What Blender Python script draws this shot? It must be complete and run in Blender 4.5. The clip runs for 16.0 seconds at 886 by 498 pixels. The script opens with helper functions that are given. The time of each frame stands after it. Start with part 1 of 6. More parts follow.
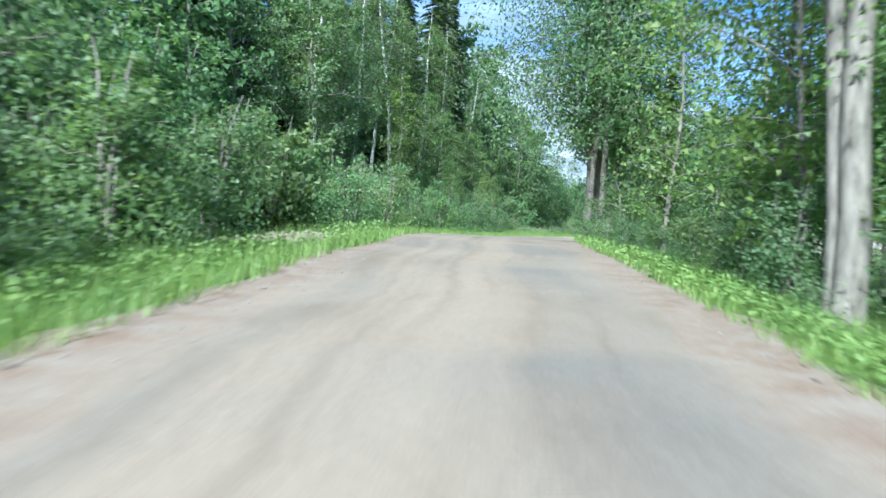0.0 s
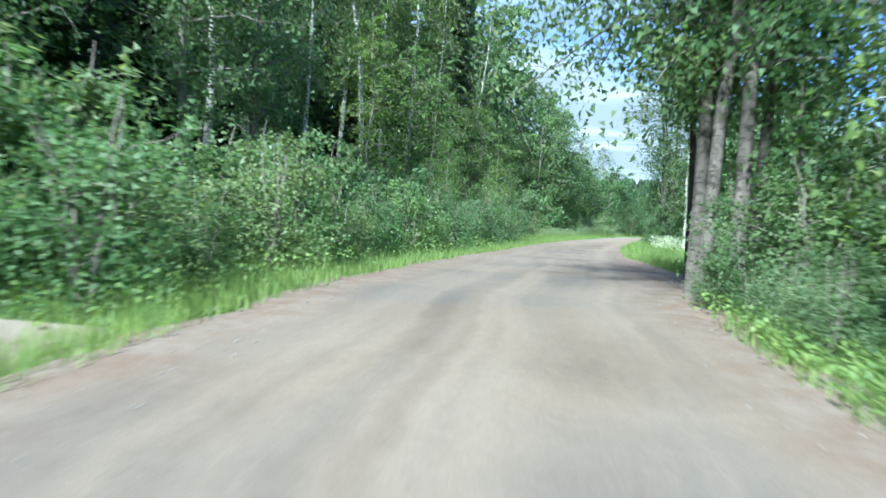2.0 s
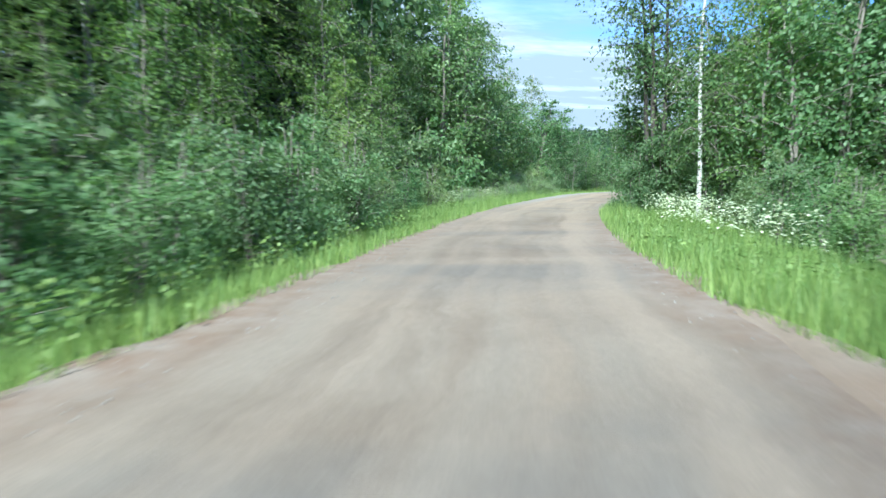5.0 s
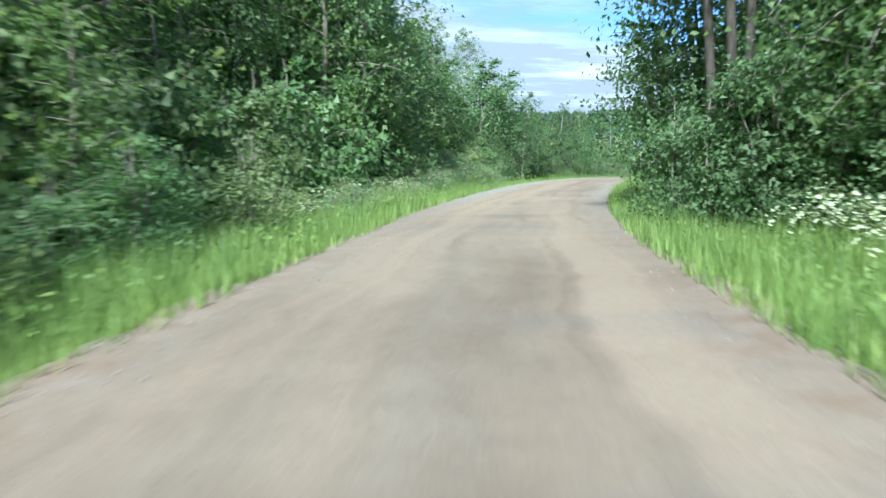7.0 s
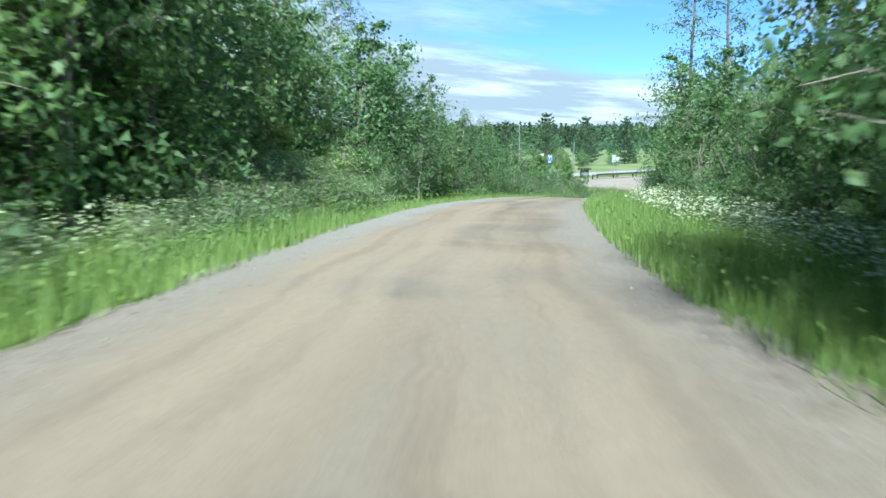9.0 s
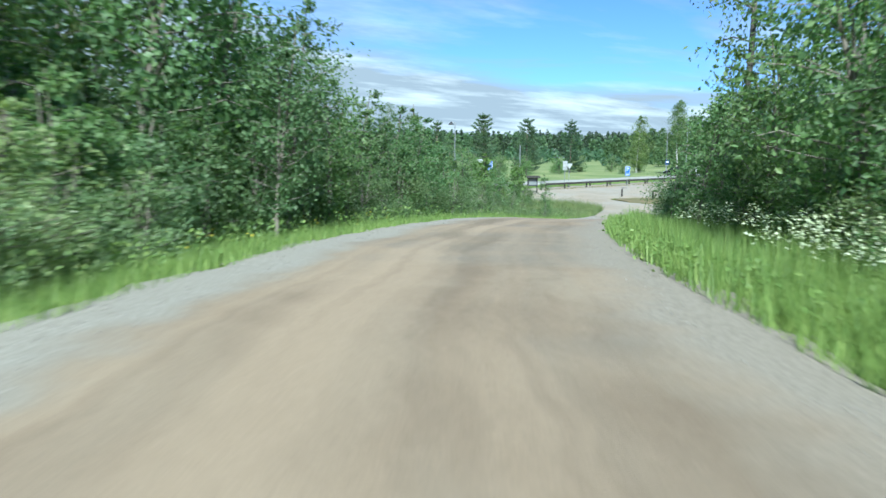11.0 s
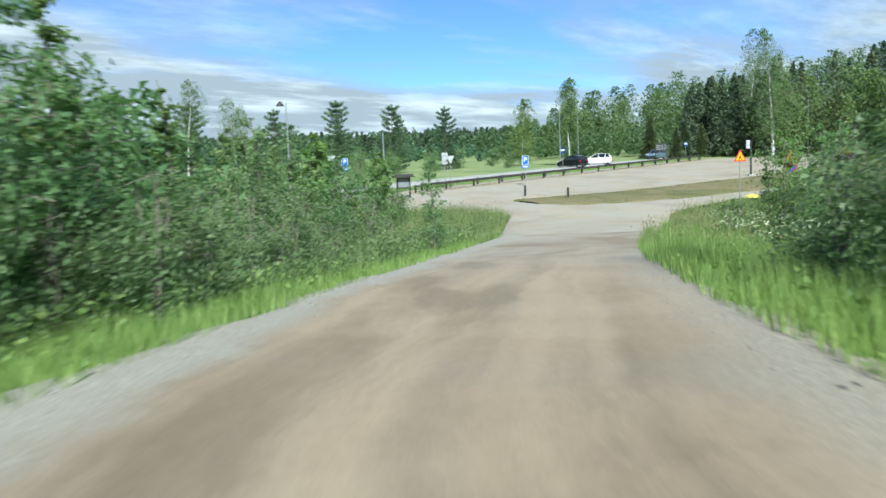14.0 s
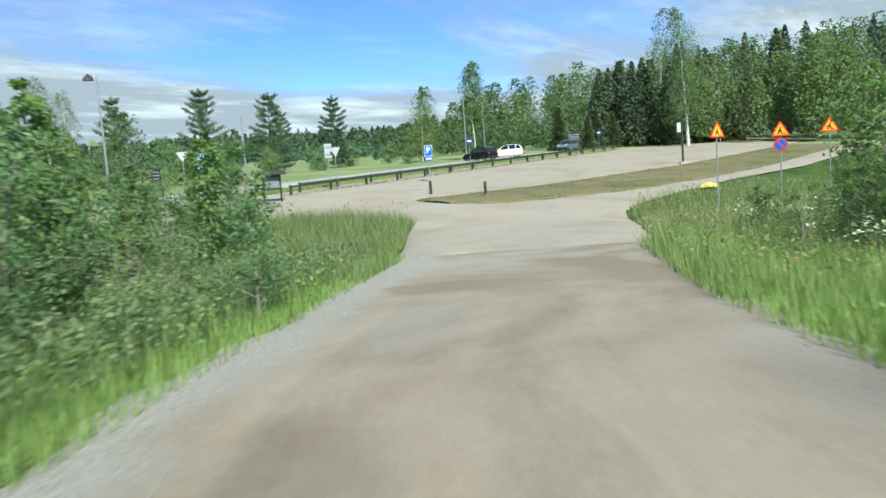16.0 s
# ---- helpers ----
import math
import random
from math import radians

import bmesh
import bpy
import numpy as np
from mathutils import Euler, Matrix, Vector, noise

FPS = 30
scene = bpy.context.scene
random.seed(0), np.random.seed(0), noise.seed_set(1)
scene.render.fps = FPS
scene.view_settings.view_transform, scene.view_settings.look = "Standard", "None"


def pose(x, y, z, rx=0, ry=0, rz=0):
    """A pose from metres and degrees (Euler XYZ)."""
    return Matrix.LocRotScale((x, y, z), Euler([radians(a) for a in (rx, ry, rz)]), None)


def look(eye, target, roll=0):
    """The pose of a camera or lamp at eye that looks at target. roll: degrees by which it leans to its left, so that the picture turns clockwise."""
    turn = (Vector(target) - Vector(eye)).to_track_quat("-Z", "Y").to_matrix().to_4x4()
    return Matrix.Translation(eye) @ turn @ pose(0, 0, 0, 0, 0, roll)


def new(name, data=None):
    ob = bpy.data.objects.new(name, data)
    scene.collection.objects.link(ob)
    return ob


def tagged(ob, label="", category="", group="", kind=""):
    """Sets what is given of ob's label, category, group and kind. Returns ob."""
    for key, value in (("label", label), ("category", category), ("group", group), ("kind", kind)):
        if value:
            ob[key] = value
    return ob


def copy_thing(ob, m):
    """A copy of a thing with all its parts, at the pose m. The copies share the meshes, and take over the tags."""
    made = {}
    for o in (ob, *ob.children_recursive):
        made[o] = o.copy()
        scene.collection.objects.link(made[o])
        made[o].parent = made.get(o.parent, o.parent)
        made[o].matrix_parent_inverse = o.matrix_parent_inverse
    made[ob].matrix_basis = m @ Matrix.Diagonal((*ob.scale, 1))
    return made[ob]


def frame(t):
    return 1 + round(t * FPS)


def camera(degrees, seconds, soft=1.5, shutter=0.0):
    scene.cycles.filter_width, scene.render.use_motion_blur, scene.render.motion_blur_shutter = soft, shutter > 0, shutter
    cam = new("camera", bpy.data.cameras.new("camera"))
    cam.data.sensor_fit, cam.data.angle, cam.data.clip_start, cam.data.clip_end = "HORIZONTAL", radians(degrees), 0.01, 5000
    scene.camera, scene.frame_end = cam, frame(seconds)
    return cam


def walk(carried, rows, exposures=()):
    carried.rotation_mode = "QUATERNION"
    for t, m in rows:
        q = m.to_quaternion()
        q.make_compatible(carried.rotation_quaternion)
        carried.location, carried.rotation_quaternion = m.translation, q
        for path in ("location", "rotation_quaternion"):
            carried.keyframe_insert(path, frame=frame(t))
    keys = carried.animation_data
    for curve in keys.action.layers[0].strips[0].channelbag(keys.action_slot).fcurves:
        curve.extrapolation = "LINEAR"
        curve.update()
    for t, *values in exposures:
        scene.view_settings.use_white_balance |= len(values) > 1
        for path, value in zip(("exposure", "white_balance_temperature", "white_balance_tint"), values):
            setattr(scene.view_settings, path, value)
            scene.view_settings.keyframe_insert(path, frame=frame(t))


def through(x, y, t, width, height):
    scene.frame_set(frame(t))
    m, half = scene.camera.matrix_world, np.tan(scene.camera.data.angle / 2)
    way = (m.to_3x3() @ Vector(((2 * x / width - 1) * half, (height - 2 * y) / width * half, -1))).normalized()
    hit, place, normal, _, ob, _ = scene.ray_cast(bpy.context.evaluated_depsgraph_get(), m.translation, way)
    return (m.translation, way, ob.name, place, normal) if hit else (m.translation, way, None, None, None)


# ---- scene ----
cam = camera(61.8, 16.0, soft=1.5, shutter=0.5)
PATH = [
    (0.0, (-3.853, 0.645, 3.212), (-2.839, 10.582, 2.719), 3.27),
    (0.5, (-2.997, 4.522, 3.381), (-2.154, 14.478, 2.963), 2.52),
    (1.0, (-2.281, 8.227, 3.517), (-1.573, 18.194, 3.127), 1.64),
    (1.5, (-1.652, 11.960, 3.624), (-1.016, 21.931, 3.205), 2.50),
    (2.0, (-1.018, 15.647, 3.733), (-0.262, 25.599, 3.122), 3.13),
    (2.5, (-0.409, 19.227, 3.769), (0.458, 29.164, 3.056), 0.54),
    (3.0, (0.307, 22.907, 3.721), (1.361, 32.818, 2.902), 0.16),
    (3.5, (1.237, 26.530, 3.667), (2.521, 36.408, 2.798), 0.78),
    (4.0, (2.239, 30.202, 3.579), (3.719, 40.047, 2.626), 0.97),
    (4.5, (3.283, 33.973, 3.489), (4.923, 43.783, 2.453), 0.45),
    (5.0, (4.400, 37.906, 3.394), (6.160, 47.687, 2.281), -0.07),
    (5.5, (5.580, 41.949, 3.296), (7.458, 51.700, 2.116), -0.59),
    (6.0, (6.807, 46.052, 3.196), (8.843, 55.765, 1.964), -1.11),
    (6.5, (8.069, 50.162, 3.094), (10.342, 59.818, 1.831), -1.63),
    (7.0, (9.344, 54.259, 2.992), (11.906, 63.840, 1.711), -1.21),
    (7.5, (10.704, 58.264, 2.906), (13.665, 67.734, 1.661), -1.17),
    (8.0, (12.084, 62.173, 2.847), (15.393, 71.535, 1.666), -1.17),
    (8.5, (13.635, 66.079, 2.765), (17.276, 75.321, 1.621), -0.56),
    (9.0, (15.342, 69.975, 2.672), (19.259, 79.107, 1.548), 0.34),
    (9.5, (17.177, 73.857, 2.578), (21.305, 82.898, 1.469), 1.22),
    (10.0, (19.112, 77.723, 2.495), (23.403, 86.690, 1.405), 1.78),
    (10.5, (21.130, 81.562, 2.434), (25.590, 90.451, 1.380), 1.73),
    (11.0, (23.251, 85.343, 2.405), (28.012, 94.081, 1.413), 0.74),
    (11.5, (25.360, 88.761, 2.408), (30.422, 97.331, 1.446), 0.31),
    (12.0, (27.323, 91.905, 2.390), (32.652, 100.301, 1.339), 1.14),
    (12.5, (29.444, 95.153, 2.333), (34.990, 103.395, 1.190), -0.04),
    (13.0, (31.710, 98.357, 2.255), (37.457, 106.468, 1.166), -1.11),
    (13.5, (34.022, 101.304, 2.206), (40.001, 109.258, 1.207), -0.68),
    (14.0, (36.408, 104.136, 2.157), (42.588, 111.937, 1.185), -2.36),
    (14.5, (38.676, 106.745, 2.069), (45.114, 114.340, 1.132), -4.32),
    (15.0, (40.752, 109.027, 1.951), (47.473, 116.367, 0.976), -4.43),
    (15.5, (42.907, 111.227, 1.821), (49.873, 118.330, 0.811), -4.50),
    (16.0, (45.063, 113.322, 1.679), (52.211, 120.239, 0.651), -4.08),]
walk(cam, [(t, look(eye, target, roll)) for t, eye, target, roll in PATH], [(0.0, 1.55, 5150, -3), (4.0, 1.50, 5200, -3), (6.5, 1.42, 5400, -3), (8.0, 1.36, 5400, -4), (11.0, 1.08, 5450, -6), (13.5, 1.0, 5750, -5), (16.0, 0.93, 6000, -5)])

# ---- daylight: high summer sun with thin cloud bands ----
SUN_DIR = Vector((-0.50, -0.87, 0.93)).normalized()
world = bpy.data.worlds.new("world")
scene.world = world
world.use_nodes = True
wn, wl = world.node_tree.nodes, world.node_tree.links
wn.clear()


def world_node(kind, **values):
    n = wn.new(kind)
    for k, v in values.items():
        n.inputs[k].default_value = v
    return n


sky = wn.new("ShaderNodeTexSky")
sky.sky_type, sky.sun_disc = "NISHITA", False
sky.sun_elevation, sky.sun_rotation = math.asin(SUN_DIR.z), math.atan2(SUN_DIR.x, SUN_DIR.y)
sky.altitude, sky.air_density, sky.dust_density, sky.ozone_density = 100, 0.65, 0.15, 3.0
coord = wn.new("ShaderNodeTexCoord")
sep = wn.new("ShaderNodeSeparateXYZ")
wl.new(coord.outputs["Generated"], sep.inputs[0])
# project the view direction on a cloud deck, so that bands flatten towards the horizon
lift = world_node("ShaderNodeMath")
lift.operation = "ADD"
lift.inputs[1].default_value = 0.10
wl.new(sep.outputs["Z"], lift.inputs[0])
lift2 = wn.new("ShaderNodeMath")
lift2.operation = "MAXIMUM"
lift2.inputs[1].default_value = 0.04
wl.new(lift.outputs[0], lift2.inputs[0])
deck = wn.new("ShaderNodeCombineXYZ")
for axis in "XY":
    div = wn.new("ShaderNodeMath")
    div.operation = "DIVIDE"
    wl.new(sep.outputs[axis], div.inputs[0])
    wl.new(lift2.outputs[0], div.inputs[1])
    wl.new(div.outputs[0], deck.inputs[axis])
turn = wn.new("ShaderNodeMapping")
turn.inputs["Location"].default_value = (2.7, 1.1, 0)
turn.inputs["Rotation"].default_value = (0, 0, radians(38))
turn.inputs["Scale"].default_value = (0.30, 0.62, 1)
wl.new(deck.outputs[0], turn.inputs["Vector"])
banks = world_node("ShaderNodeTexNoise", Scale=1.1, Detail=7.0, Roughness=0.56, Distortion=0.25)
wl.new(turn.outputs[0], banks.inputs["Vector"])
mask = wn.new("ShaderNodeValToRGB")
mask.color_ramp.elements[0].position, mask.color_ramp.elements[1].position = 0.40, 0.58
low = wn.new("ShaderNodeMapRange")
for i, v in enumerate((0.07, 0.20, 0.22, -0.06), 1):
    low.inputs[i].default_value = v
wl.new(sep.outputs["Z"], low.inputs[0])
dense = wn.new("ShaderNodeMath")
wl.new(banks.outputs["Fac"], dense.inputs[0])
wl.new(low.outputs[0], dense.inputs[1])
wl.new(dense.outputs[0], mask.inputs[0])
wisps = world_node("ShaderNodeTexNoise", Scale=3.4, Detail=6.0, Roughness=0.6)
wl.new(turn.outputs[0], wisps.inputs["Vector"])
shade = wn.new("ShaderNodeValToRGB")
shade.color_ramp.elements[0].position, shade.color_ramp.elements[1].position = 0.48, 0.72
shade.color_ramp.elements[0].color = (1.75, 1.95, 2.25, 1)
shade.color_ramp.elements[1].color = (3.6, 3.8, 4.05, 1)
wl.new(wisps.outputs["Fac"], shade.inputs[0])
mix = wn.new("ShaderNodeMix")
mix.data_type = "RGBA"
wl.new(mask.outputs[0], mix.inputs[0])
deep = wn.new("ShaderNodeMix")
deep.data_type, deep.blend_type = "RGBA", "MULTIPLY"
deep.inputs[0].default_value = 1.0
deep.inputs[7].default_value = (0.49, 0.555, 0.71, 1)
wl.new(sky.outputs[0], deep.inputs[6])
wl.new(deep.outputs[2], mix.inputs[6])
wl.new(shade.outputs[0], mix.inputs[7])
back = world_node("ShaderNodeBackground", Strength=0.15)
wl.new(mix.outputs[2], back.inputs["Color"])
wl.new(back.outputs[0], wn.new("ShaderNodeOutputWorld").inputs[0])

sun = new("sun", bpy.data.lights.new("sun", "SUN"))
sun.data.energy, sun.data.angle, sun.data.color = 4.6, radians(4.5), (1.0, 0.955, 0.87)
sun.matrix_world = look(SUN_DIR * 100, (0, 0, 0))


# ---- materials ----
class Nodes:
    """A small wrapper that lays out a Principled material."""

    def __init__(self, name):
        self.mat = bpy.data.materials.new(name)
        self.mat.use_nodes = True
        self.n, self.l = self.mat.node_tree.nodes, self.mat.node_tree.links
        self.bsdf = self.n["Principled BSDF"]
        self.out = self.n["Material Output"]

    def noise(self, scale, detail=4.0, rough=0.55, space="Object", stretch=(1, 1, 1), distort=0.0):
        c = self.n.new("ShaderNodeTexCoord")
        m = self.n.new("ShaderNodeMapping")
        m.inputs["Scale"].default_value = stretch
        t = self.n.new("ShaderNodeTexNoise")
        t.inputs["Scale"].default_value, t.inputs["Detail"].default_value = scale, detail
        t.inputs["Roughness"].default_value, t.inputs["Distortion"].default_value = rough, distort
        self.l.new(c.outputs[space], m.inputs[0])
        self.l.new(m.outputs[0], t.inputs["Vector"])
        return t.outputs["Fac"]

    def ramp(self, fac, *stops):
        r = self.n.new("ShaderNodeValToRGB")
        while len(r.color_ramp.elements) < len(stops):
            r.color_ramp.elements.new(0.5)
        for e, (p, c) in zip(r.color_ramp.elements, stops):
            e.position, e.color = p, (*c, 1) if not isinstance(c, float) else (c, c, c, 1)
        self.l.new(fac, r.inputs[0])
        return r.outputs[0]

    def mix(self, fac, a, b, how="MIX"):
        m = self.n.new("ShaderNodeMix")
        m.data_type, m.blend_type = "RGBA", how
        for i, v in ((0, fac), (6, a), (7, b)):
            if isinstance(v, (int, float)):
                m.inputs[i].default_value = v
            elif isinstance(v, tuple):
                m.inputs[i].default_value = (*v, 1)
            else:
                self.l.new(v, m.inputs[i])
        return m.outputs[2]

    def bump(self, height, strength=0.3, distance=0.02):
        b = self.n.new("ShaderNodeBump")
        b.inputs["Strength"].default_value, b.inputs["Distance"].default_value = strength, distance
        self.l.new(height, b.inputs["Height"])
        self.l.new(b.outputs[0], self.bsdf.inputs["Normal"])

    def set(self, color=None, rough=None, metal=None, spec=None):
        for key, v in (("Base Color", color), ("Roughness", rough), ("Metallic", metal), ("Specular IOR Level", spec)):
            if v is None:
                continue
            if isinstance(v, (int, float)):
                self.bsdf.inputs[key].default_value = v
            elif isinstance(v, tuple):
                self.bsdf.inputs[key].default_value = (*v, 1)
            else:
                self.l.new(v, self.bsdf.inputs[key])
        return self.mat


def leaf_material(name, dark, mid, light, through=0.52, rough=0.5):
    m = Nodes(name)
    g = m.n.new("ShaderNodeNewGeometry")
    o = m.n.new("ShaderNodeObjectInfo")
    per_leaf = m.ramp(g.outputs["Random Per Island"], (0.0, dark), (0.55, mid), (1.0, light))
    per_tree = m.ramp(o.outputs["Random"], (0.0, (0.80, 0.86, 0.80)), (0.5, (1.0, 1.0, 1.0)), (1.0, (1.18, 1.10, 0.92)))
    big = m.ramp(m.noise(0.9, 3), (0.3, (0.82, 0.86, 0.84)), (0.7, (1.12, 1.1, 1.0)))
    color = m.mix(1.0, m.mix(1.0, per_leaf, per_tree, "MULTIPLY"), big, "MULTIPLY")
    m.set(color, rough, spec=0.4)
    t = m.n.new("ShaderNodeBsdfTranslucent")
    m.l.new(m.mix(1.0, color, (1.22, 1.28, 0.72), "MULTIPLY"), t.inputs["Color"])
    s = m.n.new("ShaderNodeMixShader")
    s.inputs[0].default_value = through
    m.l.new(m.bsdf.outputs[0], s.inputs[1])
    m.l.new(t.outputs[0], s.inputs[2])
    m.l.new(s.outputs[0], m.out.inputs["Surface"])
    return m.mat


def bark_material(name, dark, light, scale=9.0, stretch=(1, 1, 0.25), patches=None):
    m = Nodes(name)
    grain = m.noise(scale, 6, 0.65, stretch=stretch)
    color = m.ramp(grain, (0.32, dark), (0.62, light))
    if patches:
        color = m.mix(m.ramp(m.noise(5.5, 4, 0.7, stretch=(1, 1, 3.2)), (0.53, 0.0), (0.60, 1.0)), color, patches)
    m.bump(grain, 0.6, 0.03)
    return m.set(color, 0.9)


def paint_material(name, color, rough=0.45, metal=0.0, dirt=0.25, scale=6.0):
    m = Nodes(name)
    stain = m.ramp(m.noise(scale, 5, 0.6), (0.35, tuple(c * (1 - dirt) for c in color)), (0.7, color))
    fine = m.noise(scale * 12, 3)
    m.bump(fine, 0.04, 0.004)
    return m.set(stain, rough, metal)


def gravel_material(name, sand, grey, dark, tracks=True):
    """Crushed stone and dust; UV runs along (u) and across (v) the road in metres."""
    m = Nodes(name)
    space, along = ("UV", (0.10, 1.0, 1.0)) if tracks else ("Object", (0.25, 0.25, 0.25))
    streak = m.noise(1.1, 5, 0.55, space, along, 0.4)
    patch = m.noise(0.20, 5, 0.6, "Object", distort=0.6)
    grit = m.noise(55, 5, 0.75)
    pebbles = m.noise(13, 6, 0.7)
    color = m.mix(m.ramp(streak, (0.38, 0.0), (0.62, 1.0)), sand, grey)
    color = m.mix(m.ramp(patch, (0.48, 0.0), (0.66, 0.75)), color, dark)
    color = m.mix(m.ramp(m.noise(1.7, 4, 0.6, space, along, 0.8), (0.52, 0.0), (0.70, 0.5)), color, dark)
    if tracks:
        # darker grey bands lie across the road, and pale dusty patches in the tracks
        bands = m.noise(1.0, 4, 0.5, "UV", (0.20, 0.07, 1), 0.5)
        color = m.mix(m.ramp(bands, (0.50, 0.0), (0.60, 0.62)), color, (0.150, 0.136, 0.124))
        dusty = m.noise(0.7, 3, 0.5, "UV", (0.16, 0.9, 1), 0.15)
        color = m.mix(m.ramp(dusty, (0.50, 0.0), (0.72, 0.45)), color, tuple(c * 1.25 for c in sand))
    if tracks:
        # worn wheel tracks run far along the road; loose reddish grit gathers at both rims
        band = m.noise(1.05, 3, 0.5, "UV", (0.015, 1.0, 1), 0.0)
        color = m.mix(m.ramp(band, (0.46, 0.0), (0.62, 0.6)), color, tuple(min(1, c * 1.22) for c in sand))
        worn = m.noise(1.6, 3, 0.5, "UV", (0.018, 1.0, 1), 0.0)
        color = m.mix(m.ramp(worn, (0.54, 0.0), (0.70, 0.42)), color, dark)
        c = m.n.new("ShaderNodeTexCoord")
        # fresh paler stone was laid on the second half of the road
        fresh = m.n.new("ShaderNodeSeparateXYZ")
        m.l.new(c.outputs["UV"], fresh.inputs[0])
        newer = m.n.new("ShaderNodeMapRange")
        for i, v in enumerate((140.0, 172.0), 1):
            newer.inputs[i].default_value = v
        m.l.new(fresh.outputs["X"], newer.inputs[0])
        color = m.mix(newer.outputs[0], color, m.mix(1.0, color, (1.16, 1.14, 1.07), "MULTIPLY"))
        # damp brown soil has been churned up on the last stretch before the junction
        where = m.n.new("ShaderNodeSeparateXYZ")
        m.l.new(c.outputs["UV"], where.inputs[0])
        last = m.n.new("ShaderNodeMapRange")
        for i, v in enumerate((176.0, 196.0), 1):
            last.inputs[i].default_value = v
        m.l.new(where.outputs["X"], last.inputs[0])
        damp = m.n.new("ShaderNodeMath")
        damp.operation = "MULTIPLY"
        m.l.new(last.outputs[0], damp.inputs[0])
        m.l.new(m.ramp(m.noise(0.62, 5, 0.6, "UV", (0.17, 1.0, 1), 0.7), (0.54, 0.0), (0.66, 0.65)), damp.inputs[1])
        color = m.mix(damp.outputs[0], color, (0.155, 0.124, 0.090))
        sep = m.n.new("ShaderNodeSeparateXYZ")
        m.l.new(c.outputs["UV"], sep.inputs[0])
        away = m.n.new("ShaderNodeMath")
        away.operation = "ABSOLUTE"
        m.l.new(sep.outputs["Y"], away.inputs[0])
        wide = m.n.new("ShaderNodeMath")
        m.l.new(away.outputs[0], wide.inputs[0])
        m.l.new(m.ramp(m.noise(0.8, 4, 0.6), (0.3, -0.5), (0.7, 0.5)), wide.inputs[1])
        rim = m.n.new("ShaderNodeMapRange")
        for i, v in enumerate((1.95, 2.75), 1):
            rim.inputs[i].default_value = v
        m.l.new(wide.outputs[0], rim.inputs[0])
        loose = m.ramp(m.noise(2.2, 4, 0.7), (0.35, (0.190, 0.130, 0.094)), (0.65, (0.250, 0.205, 0.170)))
        loose = m.mix(newer.outputs[0], loose, m.ramp(m.noise(20, 4, 0.7), (0.35, (0.205, 0.180, 0.148)), (0.65, (0.300, 0.268, 0.228))))
        # crushed grey stone has been spread along the left rim towards the junction
        spread = m.n.new("ShaderNodeMapRange")
        for i, v in enumerate((160.0, 176.0), 1):
            spread.inputs[i].default_value = v
        m.l.new(sep.outputs["X"], spread.inputs[0])
        left = m.n.new("ShaderNodeMath")
        left.operation = "LESS_THAN"
        m.l.new(sep.outputs["Y"], left.inputs[0])
        left.inputs[1].default_value = 0.0
        both = m.n.new("ShaderNodeMath")
        both.operation = "MULTIPLY"
        m.l.new(spread.outputs[0], both.inputs[0])
        m.l.new(left.outputs[0], both.inputs[1])
        crushed = m.ramp(m.noise(24, 4, 0.7), (0.35, (0.215, 0.198, 0.172)), (0.65, (0.345, 0.325, 0.290)))
        ridge = m.n.new("ShaderNodeMapRange")
        for i, v in enumerate((2.15, 2.6), 1):
            ridge.inputs[i].default_value = v
        m.l.new(wide.outputs[0], ridge.inputs[0])
        color = m.mix(rim.outputs[0], color, loose)
        heap = m.n.new("ShaderNodeMath")
        heap.operation = "MULTIPLY"
        m.l.new(both.outputs[0], heap.inputs[0])
        m.l.new(ridge.outputs[0], heap.inputs[1])
        # the road's end wears the same pale stone as the junction
        end = m.n.new("ShaderNodeMapRange")
        for i, v in enumerate((206.0, 224.0), 1):
            end.inputs[i].default_value = v
        m.l.new(sep.outputs["X"], end.inputs[0])
        color = m.mix(end.outputs[0], color, m.mix(m.ramp(patch, (0.42, 0.0), (0.6, 0.8)), (0.290, 0.258, 0.220), (0.180, 0.140, 0.098)))
        color = m.mix(heap.outputs[0], color, crushed)
    color = m.mix(1.0, color, m.ramp(grit, (0.25, (0.78, 0.77, 0.76)), (0.75, (1.16, 1.16, 1.15))), "MULTIPLY")
    color = m.mix(1.0, color, m.ramp(pebbles, (0.3, (0.90, 0.89, 0.88)), (0.7, (1.07, 1.07, 1.07))), "MULTIPLY")
    m.bump(pebbles, 0.35, 0.03)
    return m.set(color, 0.95, spec=0.2)


MAT = {}
MAT["gravel"] = gravel_material("gravel", (0.240, 0.191, 0.148), (0.222, 0.187, 0.152), (0.146, 0.113, 0.087))
MAT["lot_gravel"] = gravel_material("lot_gravel", (0.315, 0.268, 0.212), (0.305, 0.282, 0.242), (0.245, 0.203, 0.156), tracks=False)
MAT["island_soil"] = gravel_material("island_soil", (0.135, 0.128, 0.058), (0.185, 0.150, 0.088), (0.075, 0.095, 0.035), tracks=False)
MAT["asphalt"] = gravel_material("asphalt", (0.30, 0.295, 0.285), (0.34, 0.335, 0.32), (0.25, 0.245, 0.24), tracks=False)
MAT["dirt"] = gravel_material("dirt", (0.245, 0.180, 0.132), (0.270, 0.215, 0.168), (0.175, 0.128, 0.094), tracks=False)
MAT["sand"] = gravel_material("sand", (0.27, 0.215, 0.165), (0.30, 0.255, 0.205), (0.20, 0.158, 0.118), tracks=False)

